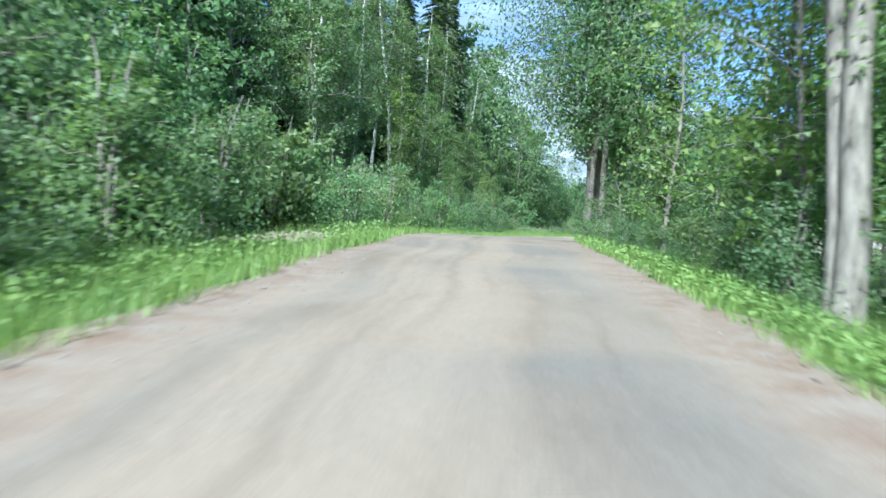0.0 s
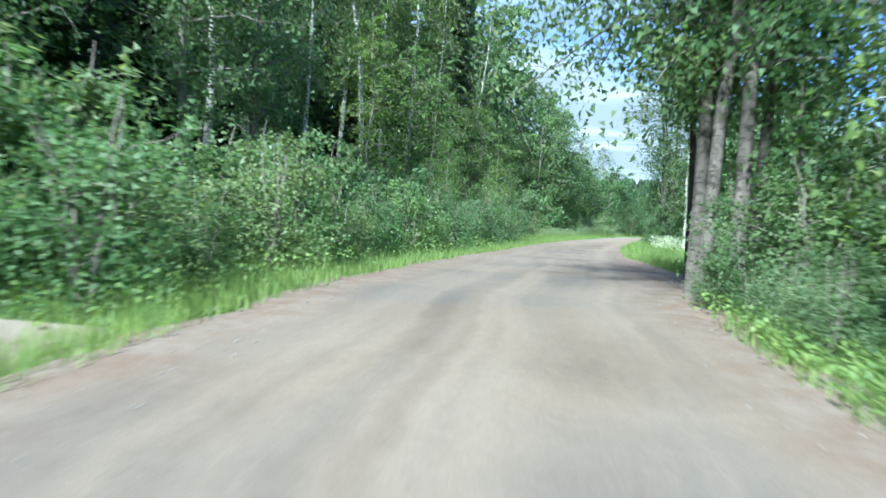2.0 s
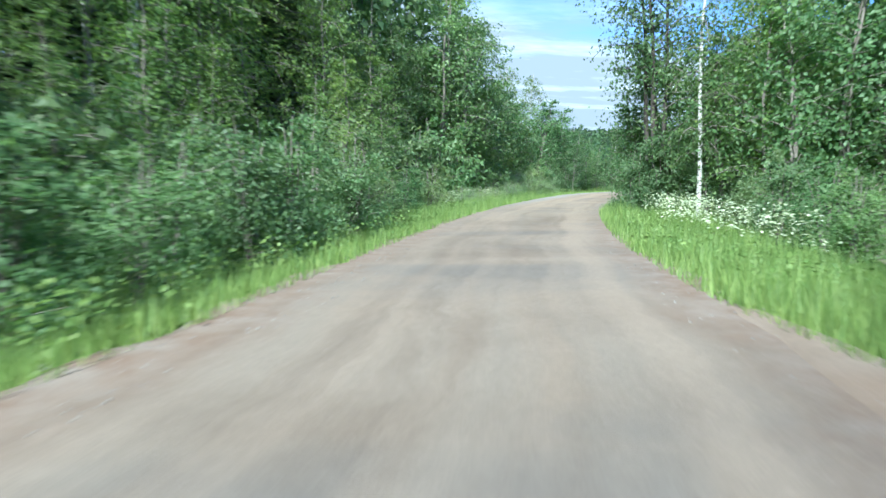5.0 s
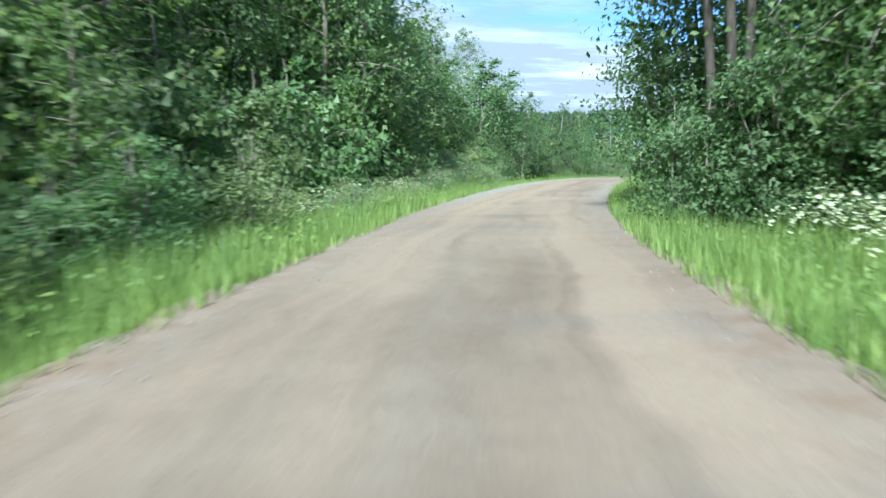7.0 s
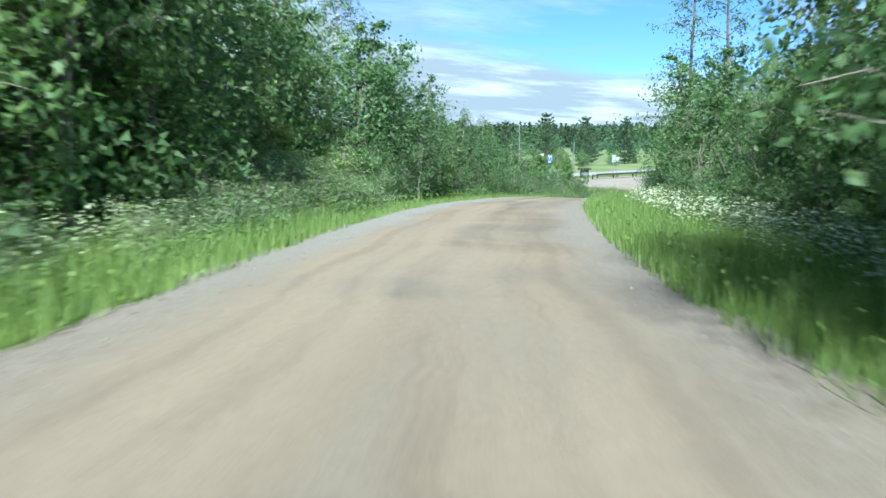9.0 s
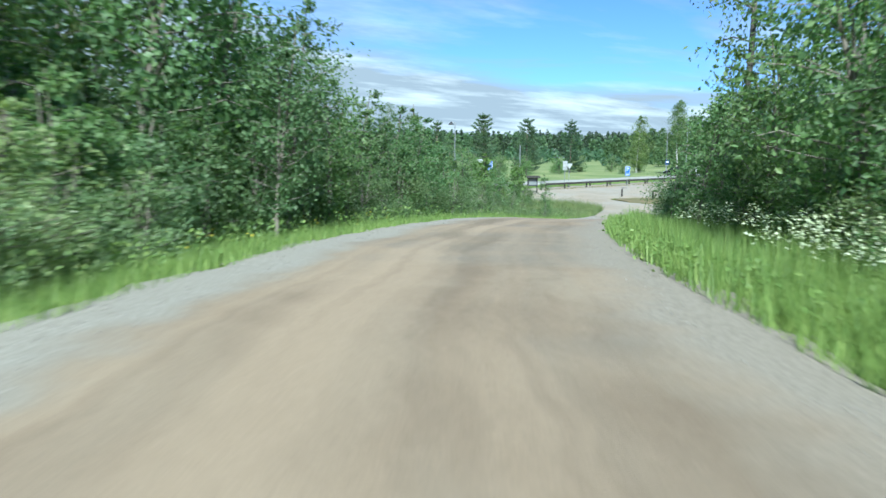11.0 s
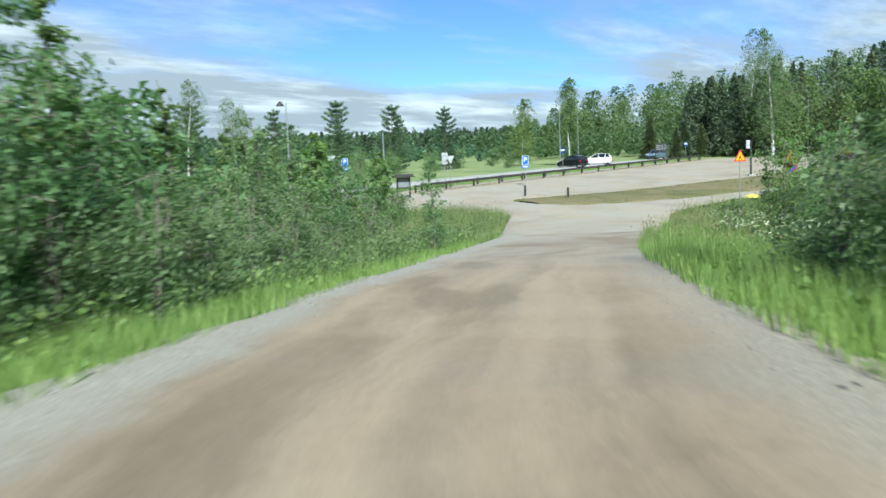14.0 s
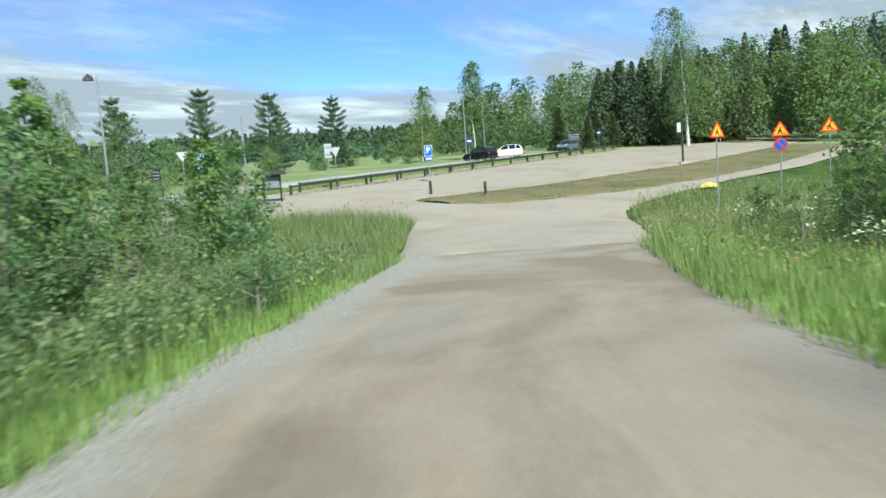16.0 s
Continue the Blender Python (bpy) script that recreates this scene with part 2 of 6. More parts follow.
g = Nodes("ground_soil")
mott = g.ramp(g.noise(0.6, 6, 0.65), (0.3, (0.030, 0.045, 0.014)), (0.5, (0.055, 0.095, 0.022)), (0.72, (0.10, 0.13, 0.035)))
g.bump(g.noise(8, 6, 0.7), 0.7, 0.1)
# open meadow far beyond the highway is paler than the forest floor
c = g.n.new("ShaderNodeTexCoord")
far = g.n.new("ShaderNodeVectorMath")
far.operation = "DOT_PRODUCT"
far.inputs[1].default_value = (0.30, 0.95, 0)
g.l.new(c.outputs["Object"], far.inputs[0])
step = g.n.new("ShaderNodeMapRange")
for i, v in enumerate((170.0, 178.0), 1):
    step.inputs[i].default_value = v
g.l.new(far.outputs["Value"], step.inputs[0])
meadow = g.ramp(g.noise(0.09, 5, 0.6), (0.35, (0.135, 0.190, 0.075)), (0.65, (0.245, 0.265, 0.125)))
MAT["ground"] = g.set(g.mix(step.outputs[0], mott, meadow), 1.0, spec=0.1)

MAT["birch_leaf"] = leaf_material("birch_leaf", (0.108, 0.173, 0.067), (0.159, 0.236, 0.098), (0.255, 0.323, 0.161))
MAT["aspen_leaf"] = leaf_material("aspen_leaf", (0.095, 0.167, 0.076), (0.146, 0.231, 0.112), (0.255, 0.335, 0.203))
# bright green maple leaves; on the roadside birches the brightness stands for sunlight
MAT["bright_leaf"] = leaf_material("bright_leaf", (0.133, 0.215, 0.073), (0.196, 0.295, 0.105), (0.281, 0.375, 0.148), 0.55)
MAT["bush_leaf"] = leaf_material("bush_leaf", (0.100, 0.190, 0.076), (0.159, 0.265, 0.119), (0.267, 0.369, 0.212))
MAT["willow_leaf"] = leaf_material("willow_leaf", (0.123, 0.190, 0.093), (0.187, 0.264, 0.132), (0.307, 0.375, 0.225))
MAT["spruce_needle"] = leaf_material("spruce_needle", (0.070, 0.100, 0.062), (0.095, 0.130, 0.077), (0.126, 0.160, 0.088), 0.38, 0.6)
MAT["young_needle"] = leaf_material("young_needle", (0.074, 0.105, 0.071), (0.102, 0.135, 0.088), (0.138, 0.170, 0.101), 0.3, 0.6)
MAT["pine_needle"] = leaf_material("pine_needle", (0.074, 0.128, 0.090), (0.104, 0.165, 0.112), (0.145, 0.210, 0.135), 0.4, 0.6)
MAT["grass"] = leaf_material("grass", (0.119, 0.207, 0.059), (0.189, 0.291, 0.093), (0.306, 0.399, 0.153), 0.4, 0.55)
MAT["meadow_grass"] = leaf_material("meadow_grass", (0.105, 0.165, 0.069), (0.171, 0.235, 0.107), (0.298, 0.330, 0.194), 0.4, 0.6)
MAT["thicket_leaf"] = leaf_material("thicket_leaf", (0.170, 0.250, 0.115), (0.245, 0.335, 0.175), (0.340, 0.420, 0.260), 0.45)
MAT["seed_head"] = leaf_material("seed_head", (0.17, 0.18, 0.10), (0.23, 0.225, 0.14), (0.31, 0.29, 0.20), 0.3, 0.7)
MAT["dry_grass"] = leaf_material("dry_grass", (0.15, 0.15, 0.05), (0.24, 0.21, 0.085), (0.34, 0.29, 0.14), 0.3, 0.7)
MAT["weed_leaf"] = leaf_material("weed_leaf", (0.109, 0.195, 0.058), (0.172, 0.270, 0.094), (0.250, 0.350, 0.140), 0.4)
MAT["umbel"] = leaf_material("umbel", (0.38, 0.44, 0.29), (0.50, 0.55, 0.40), (0.66, 0.69, 0.57), 0.25)
MAT["yellow_flower"] = leaf_material("yellow_flower", (0.55, 0.42, 0.03), (0.70, 0.55, 0.05), (0.75, 0.62, 0.10), 0.2)
# bluish cast in far_leaf stands for haze over distance
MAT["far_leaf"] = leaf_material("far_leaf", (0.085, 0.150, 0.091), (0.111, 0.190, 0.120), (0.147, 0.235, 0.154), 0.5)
MAT["hill_leaf"] = leaf_material("hill_leaf", (0.097, 0.151, 0.073), (0.136, 0.203, 0.104), (0.189, 0.262, 0.142), 0.5)
# distance haze is put into this bluish grey needle colour
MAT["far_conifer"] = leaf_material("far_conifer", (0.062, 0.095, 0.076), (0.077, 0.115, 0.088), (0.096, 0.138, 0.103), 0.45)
MAT["birch_bark"] = bark_material("birch_bark", (0.40, 0.385, 0.36), (0.64, 0.62, 0.59), 7, (1, 1, 2.5), (0.06, 0.055, 0.05))
MAT["grey_bark"] = bark_material("grey_bark", (0.10, 0.085, 0.07), (0.27, 0.24, 0.205))
MAT["aspen_bark"] = bark_material("aspen_bark", (0.095, 0.082, 0.070), (0.205, 0.180, 0.155), 8, (1, 1, 0.5), (0.07, 0.062, 0.052))
MAT["pine_bark"] = bark_material("pine_bark", (0.085, 0.066, 0.052), (0.20, 0.150, 0.110), 7)
MAT["dark_bark"] = bark_material("dark_bark", (0.026, 0.022, 0.019), (0.078, 0.066, 0.055))
MAT["tarred_wood"] = bark_material("tarred_wood", (0.016, 0.014, 0.013), (0.045, 0.039, 0.035), 10)
MAT["stone"] = bark_material("stone", (0.12, 0.11, 0.10), (0.26, 0.24, 0.215), 14, (1, 1, 1))
MAT["granite"] = bark_material("granite", (0.27, 0.255, 0.235), (0.46, 0.44, 0.41), 7, (1, 1, 1))
MAT["galvanised"] = paint_material("galvanised", (0.42, 0.43, 0.44), 0.45, 0.7)
MAT["sign_back"] = paint_material("sign_back", (0.52, 0.54, 0.55), 0.5, 0.3)
MAT["sign_blue"] = paint_material("sign_blue", (0.015, 0.11, 0.46), 0.35, 0.0, 0.1)
MAT["sign_dark_blue"] = paint_material("sign_dark_blue", (0.012, 0.045, 0.16), 0.4, 0.0, 0.15)
MAT["sign_white"] = paint_material("sign_white", (0.80, 0.80, 0.79), 0.4, 0.0, 0.08)
MAT["sign_red"] = paint_material("sign_red", (0.62, 0.035, 0.03), 0.35, 0.0, 0.1)
MAT["sign_amber"] = paint_material("sign_amber", (0.90, 0.40, 0.015), 0.35, 0.0, 0.08)
MAT["sign_black"] = paint_material("sign_black", (0.018, 0.018, 0.02), 0.5)
MAT["board_dark"] = paint_material("board_dark", (0.035, 0.035, 0.038), 0.4)
MAT["board_glass"] = paint_material("board_glass", (0.22, 0.24, 0.25), 0.12, 0.0, 0.3)
MAT["weathered_wood"] = bark_material("weathered_wood", (0.20, 0.18, 0.155), (0.36, 0.335, 0.30), 6)
MAT["car_black"] = paint_material("car_black", (0.014, 0.016, 0.022), 0.18, 0.3, 0.2)
MAT["car_white"] = paint_material("car_white", (0.78, 0.78, 0.77), 0.22, 0.0, 0.06)
MAT["car_blue"] = paint_material("car_blue", (0.16, 0.22, 0.28), 0.22, 0.3, 0.1)
MAT["car_glass"] = paint_material("car_glass", (0.015, 0.018, 0.02), 0.06, 0.0, 0.0)
MAT["tyre"] = paint_material("tyre", (0.02, 0.02, 0.02), 0.85)
MAT["rim"] = paint_material("rim", (0.45, 0.46, 0.47), 0.3, 0.8)
MAT["tail_lamp"] = paint_material("tail_lamp", (0.35, 0.012, 0.012), 0.2)
MAT["head_lamp"] = paint_material("head_lamp", (0.55, 0.57, 0.60), 0.12)
MAT["tarpaulin"] = paint_material("tarpaulin", (0.72, 0.58, 0.12), 0.6)
MAT["concrete"] = paint_material("concrete", (0.42, 0.41, 0.39), 0.9, 0.0, 0.3)


# ---- the plan: the road's middle line, its edges and the lie of the land ----
MIDDLE = np.array([
    (-6.43, -11.04, 1.46), (-4.70, -3.21, 1.80), (-2.98, 4.63, 2.14), (-1.56, 12.52, 2.39), (-0.18, 20.42, 2.50), (1.69, 28.19, 2.38), (3.96, 35.86, 2.17), (6.15, 43.58, 1.97), (8.36, 51.29, 1.80), (10.92, 58.88, 1.65), (13.76, 66.36, 1.51), (17.07, 73.63, 1.33), (20.71, 80.76, 1.20), (24.70, 87.69, 1.16), (28.98, 94.45, 1.10), (33.71, 100.90, 0.96), (38.90, 106.99, 0.81), (44.46, 112.73, 0.47), (50.22, 118.28, -0.03), (56.04, 123.77, -0.38), (61.89, 129.23, -0.47), (66.00, 133.00, -0.40)])
MIDDLE = np.vstack([MIDDLE[0] - (15.2, 68.9, 3.0), MIDDLE])
EDGE_LEFT = [(0, 3.2), (26, 3.1), (30, 2.8), (38, 3.2), (52, 3.4), (60, 3.0), (67, 2.8), (82, 2.8), (90, 3.4), (100, 3.7), (120, 3.75), (127, 3.3), (138, 2.5),
             (146, 2.3), (152, 1.8), (158, 1.1), (166, 0.3)]
EDGE_RIGHT = [(0, 2.5), (22, 2.25), (42, 2.3), (46, 2.6), (52, 2.2), (67, 2.1), (82, 2.2), (104, 2.45), (126, 2.5), (134, 2.55), (142, 3.0), (147, 3.4), (152, 4.2),
              (159, 5.1), (166, 6.0)]
FALL_RIGHT = [(0, 0.2), (30, 0.6), (40, 1.3), (52, 0.9), (60, 0.45), (68, 0.1), (75, 0.3), (90, 0.4), (110, 0.5), (140, 0.3), (170, 0.3)]
RISE_LEFT = [(0, 1.5), (40, 1.8), (60, 1.2), (90, 0.8), (105, -0.3), (120, -0.9), (140, -0.7), (160, -0.2), (170, 0.0)]


def spline(points, gap):
    """Points along a smooth curve through the given ones, about gap metres apart."""
    p = np.vstack([2 * points[0] - points[1], points, 2 * points[-1] - points[-2]])
    out = []
    for a, b, c, d in zip(p[:-3], p[1:-2], p[2:-1], p[3:]):
        n = max(1, round(np.linalg.norm(c - b) / gap))
        u = (np.arange(n) / n)[:, None]
        out.append(0.5 * (2 * b + (c - a) * u + (2 * a - 5 * b + 4 * c - d) * u**2 + (3 * b - a - 3 * c + d) * u**3))
    return np.vstack([*out, p[-2:-1]])


LINE = spline(MIDDLE, 1.0)
ALONG = np.r_[0, np.cumsum(np.hypot(*np.diff(LINE[:, :2], axis=0).T))]
ALONG -= ALONG[np.argmin(np.hypot(*(LINE[:, :2] - MIDDLE[1, :2]).T))]


def table(rows, s):
    return np.interp(s, [a for a, _ in rows], [b for _, b in rows])


def ease(u):
    u = np.clip(u, 0, 1)
    return u * u * (3 - 2 * u)


def on_road(s, l):
    """The point l metres to the right of the middle line at s metres along it."""
    s, l = np.asarray(s, float), np.asarray(l, float)
    x, y = np.interp(s, ALONG, LINE[:, 0]), np.interp(s, ALONG, LINE[:, 1])
    dx, dy = np.interp(s + 0.7, ALONG, LINE[:, 0]) - np.interp(s - 0.7, ALONG, LINE[:, 0]), np.interp(s + 0.7, ALONG, LINE[:, 1]) - np.interp(s - 0.7, ALONG, LINE[:, 1])
    n = np.hypot(dx, dy)
    return x + l * dy / n, y - l * dx / n


def nearest(x, y):
    x, y = np.atleast_1d(np.asarray(x, float)), np.atleast_1d(np.asarray(y, float))
    s, l, z = np.empty(len(x)), np.empty(len(x)), np.empty(len(x))
    for i in range(0, len(x), 20000):
        px, py = x[i:i + 20000, None], y[i:i + 20000, None]
        k = np.clip(((px - LINE[None, ::2, 0])**2 + (py - LINE[None, ::2, 1])**2).argmin(1) * 2, 1, len(LINE) - 2)
        best = None
        for j in (k - 2, k - 1, k, k + 1):
            j = np.clip(j, 0, len(LINE) - 2)
            a, d = LINE[j], LINE[j + 1] - LINE[j]
            u = np.clip(((px[:, 0] - a[:, 0]) * d[:, 0] + (py[:, 0] - a[:, 1]) * d[:, 1]) / (d[:, 0]**2 + d[:, 1]**2), 0, 1)
            q = a + d * u[:, None]
            off = (px[:, 0] - q[:, 0])**2 + (py[:, 0] - q[:, 1])**2
            side = ((px[:, 0] - q[:, 0]) * d[:, 1] - (py[:, 0] - q[:, 1]) * d[:, 0])
            got = np.stack([off, ALONG[j] + u * (ALONG[j + 1] - ALONG[j]), np.sign(side) * np.sqrt(off), q[:, 2]])
            best = got if best is None else np.where(got[0] < best[0], got, best)
        s[i:i + 20000], l[i:i + 20000], z[i:i + 20000] = best[1:]
    return s, l, z


def lot_height(x, y):
    reach = np.minimum(1.0, 330.0 / np.maximum(np.hypot(x - 77, y - 142), 1))
    t = np.where(y - 142.5 > 28, 28 + (y - 170.5) * 0.40, y - 142.5)
    return 0.23 + (0.0197 * (x - 77) + 0.0712 * t) * reach


def ground(x, y):
    """Height of the land (of the road's surface where the road is)."""
    x, y = np.atleast_1d(np.asarray(x, float)), np.atleast_1d(np.asarray(y, float))
    s, l, z = nearest(x, y)
    right, left = l - table(EDGE_RIGHT, s), -l - table(EDGE_LEFT, s)
    zr = z - 0.3 * ease(right / 1.5) - table(FALL_RIGHT, s) * ease((right - 2) / 10)
    zl = z - 0.3 * ease(left / 1.5) + table(RISE_LEFT, s) * ease((left - 2) / 10)
    w = ease(((x - 60) * 0.68 + (y - 127.5) * 0.73 - 2) / 12)
    return np.where(l > 0, zr, zl) * (1 - w) + lot_height(x, y) * w


def ground_at(x, y):
    return float(ground(x, y)[0])


# ---- mesh helpers ----
def mesh(name, verts, faces, *materials, smooth=False):
    me = bpy.data.meshes.new(name)
    me.from_pydata(verts.tolist() if isinstance(verts, np.ndarray) else verts, [], faces.tolist() if isinstance(faces, np.ndarray) else faces)
    for m in materials:
        me.materials.append(MAT[m])
    if smooth:
        me.shade_smooth()
    return me


class Build:
    """Collects pieces of one mesh."""

    def __init__(self):
        self.v, self.f, self.n = [], [], 0

    def add(self, verts, faces):
        verts = np.asarray(verts, float)
        self.v.append(verts)
        self.f += [tuple(int(i) + self.n for i in f) for f in faces]
        self.n += len(verts)

    def tube(self, points, radii, sides=6, cap=False):
        points = np.asarray(points, float)
        ring = np.linspace(0, 2 * np.pi, sides, endpoint=False)
        verts = []
        for i, (p, r) in enumerate(zip(points, radii)):
            d = points[min(i + 1, len(points) - 1)] - points[max(i - 1, 0)]
            d /= np.linalg.norm(d) + 1e-9
            a = np.cross(d, (0.31, 0.95, 0.02))
            a /= np.linalg.norm(a) + 1e-9
            b = np.cross(d, a)
            verts.append(p + r * (np.cos(ring)[:, None] * a + np.sin(ring)[:, None] * b))
        faces = [(i * sides + j, i * sides + (j + 1) % sides, (i + 1) * sides + (j + 1) % sides, (i + 1) * sides + j)
                 for i in range(len(points) - 1) for j in range(sides)]
        if cap:
            faces += [tuple(range((len(points) - 1) * sides, len(points) * sides)), tuple(reversed(range(sides)))]
        self.add(np.vstack(verts), faces)

    def box(self, size, at=(0, 0, 0), m=None, bevel=0.0):
        bm = bmesh.new()
        bmesh.ops.create_cube(bm, size=1, matrix=Matrix.Diagonal((*size, 1)))
        if bevel:
            bmesh.ops.bevel(bm, geom=bm.edges[:], offset=bevel, segments=2, affect="EDGES")
        bm.transform(Matrix.Translation(at) @ (m or Matrix()))
        bm.verts.index_update()
        self.add([v.co[:] for v in bm.verts], [[v.index for v in f.verts] for f in bm.faces])
        bm.free()

    def plate(self, outline, thick, m=None):
        """A flat plate: outline in x, z; it faces -y."""
        n = len(outline)
        m = m or Matrix()
        v = [m @ Vector((x, -thick / 2, z)) for x, z in outline] + [m @ Vector((x, thick / 2, z)) for x, z in outline]
        f = [tuple(range(n)), tuple(reversed(range(n, 2 * n)))] + [(i, i + n, (i + 1) % n + n, (i + 1) % n) for i in range(n)]
        self.add([p[:] for p in v], f)

    def mesh(self, name, *materials, smooth=False):
        return mesh(name, np.vstack(self.v), self.f, *materials, smooth=smooth)


def part(name, me, parent, label=""):
    ob = new(name, me)
    ob.parent = parent
    if label:
        ob["label"] = label
    return ob


def thing(name, label, category, group="", kind=""):
    return tagged(new(name), label, category, group, kind)


def cards(at, size, rng, up=0.5, long=1.7, droop=0.0, away=None, three=False):
    """Leaf blades: a four-cornered, slightly folded blade at each place."""
    n = len(at)
    normal = rng.normal(size=(n, 3)) + (0, 0, up * 2)
    if away is not None:
        normal += away * 1.0
    normal /= np.linalg.norm(normal, axis=1)[:, None]
    axis = rng.normal(size=(n, 3)) - (0, 0, droop * 2)
    axis -= (axis * normal).sum(1)[:, None] * normal
    axis /= np.linalg.norm(axis, axis=1)[:, None] + 1e-9
    side = np.cross(normal, axis)
    size = (size * rng.uniform(0.65, 1.3, n))[:, None]
    a, b = axis * size * long / 2, side * size / 2
    fold = normal * size * 0.12
    if three:
        v = np.stack([at - a * 0.6 - b, at - a * 0.6 + b, at + a], 1).reshape(-1, 3)
        return v, np.arange(3 * n).reshape(-1, 3)
    v = np.stack([at - a, at + b + fold - a * 0.15, at + a, at - b + fold - a * 0.15], 1).reshape(-1, 3)
    return v, np.arange(4 * n).reshape(-1, 4)


# ---- ground, roads ----
RNG = np.random.default_rng(7)


def in_polygon(x, y, poly):
    inside = np.zeros(np.shape(x), bool)
    for (x1, y1), (x2, y2) in zip(poly, np.roll(poly, -1, 0)):
        cross = ((y1 > y) != (y2 > y)) & (x < (x2 - x1) * (y - y1) / (y2 - y1 + 1e-12) + x1)
        inside ^= cross
    return inside


def rail_line(x):
    return 153.5 + (x - 72.9) * 0.2125


# junction, side roads and parking area as one outline
YARD = np.array([
    (58.0, 127.6), (61.5, 131.0), (65.0, 134.5), (67.6, 136.7), (68.1, 138.6), (67.2, 141.5), (65.3, 143.6), (60, 150), (52, 159), (40, 172), (44, 177), (56, 166.5),
    (66, 158.5), (70.2, 155.6), (73, 155.6), (85.7, 158.4), (98.5, 161.1), (111, 163.7), (127, 167.0), (137, 168.3), (146, 165), (160, 164), (176, 158),
    (174, 152), (152, 150), (131, 146.6), (108, 143.4), (94, 142.9), (85, 142.5), (79.5, 143.4), (75.5, 144.0), (73.8, 143.3), (73.7, 141.4), (74.6, 139.2),
    (75.9, 138.0), (79.4, 136.8), (83.8, 135.9), (93.8, 135.3), (108, 136.3), (150, 142), (150, 138.5), (108, 133.6), (94, 133.6), (85.6, 132.9), (79.2, 132.0), (75.5, 130.9),
    (73.4, 129.6), (70.5, 127.4), (66.5, 124.9), (62.0, 122.2)])

xs = np.unique(np.r_[-900, -600, -400, -250, -170, -120, -90, -75, np.arange(-60, 180, 1.25), 185, 195, 210, 230, 260, 300, 360, 450, 600, 900, 1500])
ys = np.unique(np.r_[-700, -400, -220, -140, -100, -75, np.arange(-60, 205, 1.25), 210, 220, 235, 255, 280, 310, 350, 420, 520, 700, 1000, 1600])
gx, gy = (a.ravel() for a in np.meshgrid(xs, ys))
gz = ground(gx, gy)
rs, rl, _ = nearest(gx, gy)
under = (rl < table(EDGE_RIGHT, rs) + 0.3) & (rl > -table(EDGE_LEFT, rs) - 0.3) & (rs < 158)
under |= in_polygon(gx, gy, YARD)
gz = gz - 0.12 * under + np.where(under, 0, 0.05 * np.sin(gx * 1.3 + np.sin(gy)) * np.cos(gy * 1.1)) - 0.05
cols = len(xs)
i = np.arange(len(gx)).reshape(len(ys), cols)
quads = np.stack([i[:-1, :-1], i[:-1, 1:], i[1:, 1:], i[1:, :-1]], -1).reshape(-1, 4)
tagged(new("ground", mesh("ground", np.c_[gx, gy, gz], quads, "ground", smooth=True)), "grassy forest floor and open meadow", "ground", kind="structure")


def ribbon(name, left, right, rows, material, lift, label, category, skirt=0.25):
    """A strip of surface between two curves, with its rims turned down into the soil."""
    across = np.r_[0, 0, np.linspace(0, 1, 9), 1, 1]
    drop = np.r_[-skirt, -0.03, np.zeros(9), -0.03, -skirt]
    v, uv = [], []
    run = np.r_[0, np.cumsum(np.hypot(*np.diff((left + right) / 2, axis=0).T))]
    for k in range(rows):
        w = right[k] - left[k]
        width = np.hypot(*w)
        for j, (a, d) in enumerate(zip(across, drop)):
            push = (-0.6, -0.2)[j] if j < 2 else (0.2, 0.6)[j - 11] if j > 10 else 0
            p = left[k] + w * (a + push / width)
            v.append((*p, d + lift))
            uv.append((run[k], (a - 0.5) * width))
    v = np.array(v)
    q = np.repeat((left + right) / 2, len(across), 0)
    v[:, 2] += ground(q[:, 0], q[:, 1])
    n = len(across)
    i = np.arange(rows * n).reshape(rows, n)
    f = np.stack([i[:-1, :-1], i[:-1, 1:], i[1:, 1:], i[1:, :-1]], -1).reshape(-1, 4)
    me = mesh(name, v, f, material, smooth=True)
    layer = me.uv_layers.new(name="UVMap")
    flat = np.array(uv)[f.ravel()]
    layer.data.foreach_set("uv", flat.astype(np.float32).ravel())
    return tagged(new(name, me), label, category, kind="structure")


s = np.arange(-69, 157.01, 0.5)
wave = lambda k: 0.13 * np.sin(s * 0.9 + k) + 0.10 * np.sin(s * 2.3 + 2 * k) + 0.06 * np.sin(s * 5.1 + k)
ribbon("road", np.stack(on_road(s, -table(EDGE_LEFT, s) + wave(0.4)), -1), np.stack(on_road(s, table(EDGE_RIGHT, s) + wave(1.9)), -1), len(s), "gravel", 0.0,
       "dusty pale gravel road with wheel tracks", "road")

# the yard: a fine grid whose rim is drawn onto the outline
step = 0.7
yx, yy = np.meshgrid(np.arange(38, 178, step), np.arange(120, 179, step))
inside = in_polygon(yx, yy, YARD)
ring = np.vstack([np.linspace(a, b, max(2, int(np.hypot(*(b - a)) / 0.15)), endpoint=False) for a, b in zip(YARD, np.roll(YARD, -1, 0))])
pad = np.pad(inside, 1)
rim = ~inside & (pad[:-2, 1:-1] | pad[2:, 1:-1] | pad[1:-1, :-2] | pad[1:-1, 2:] | pad[:-2, :-2] | pad[2:, 2:] | pad[:-2, 2:] | pad[2:, :-2])
use = inside | rim
px, py = yx[use], yy[use]
on_rim = rim[use]
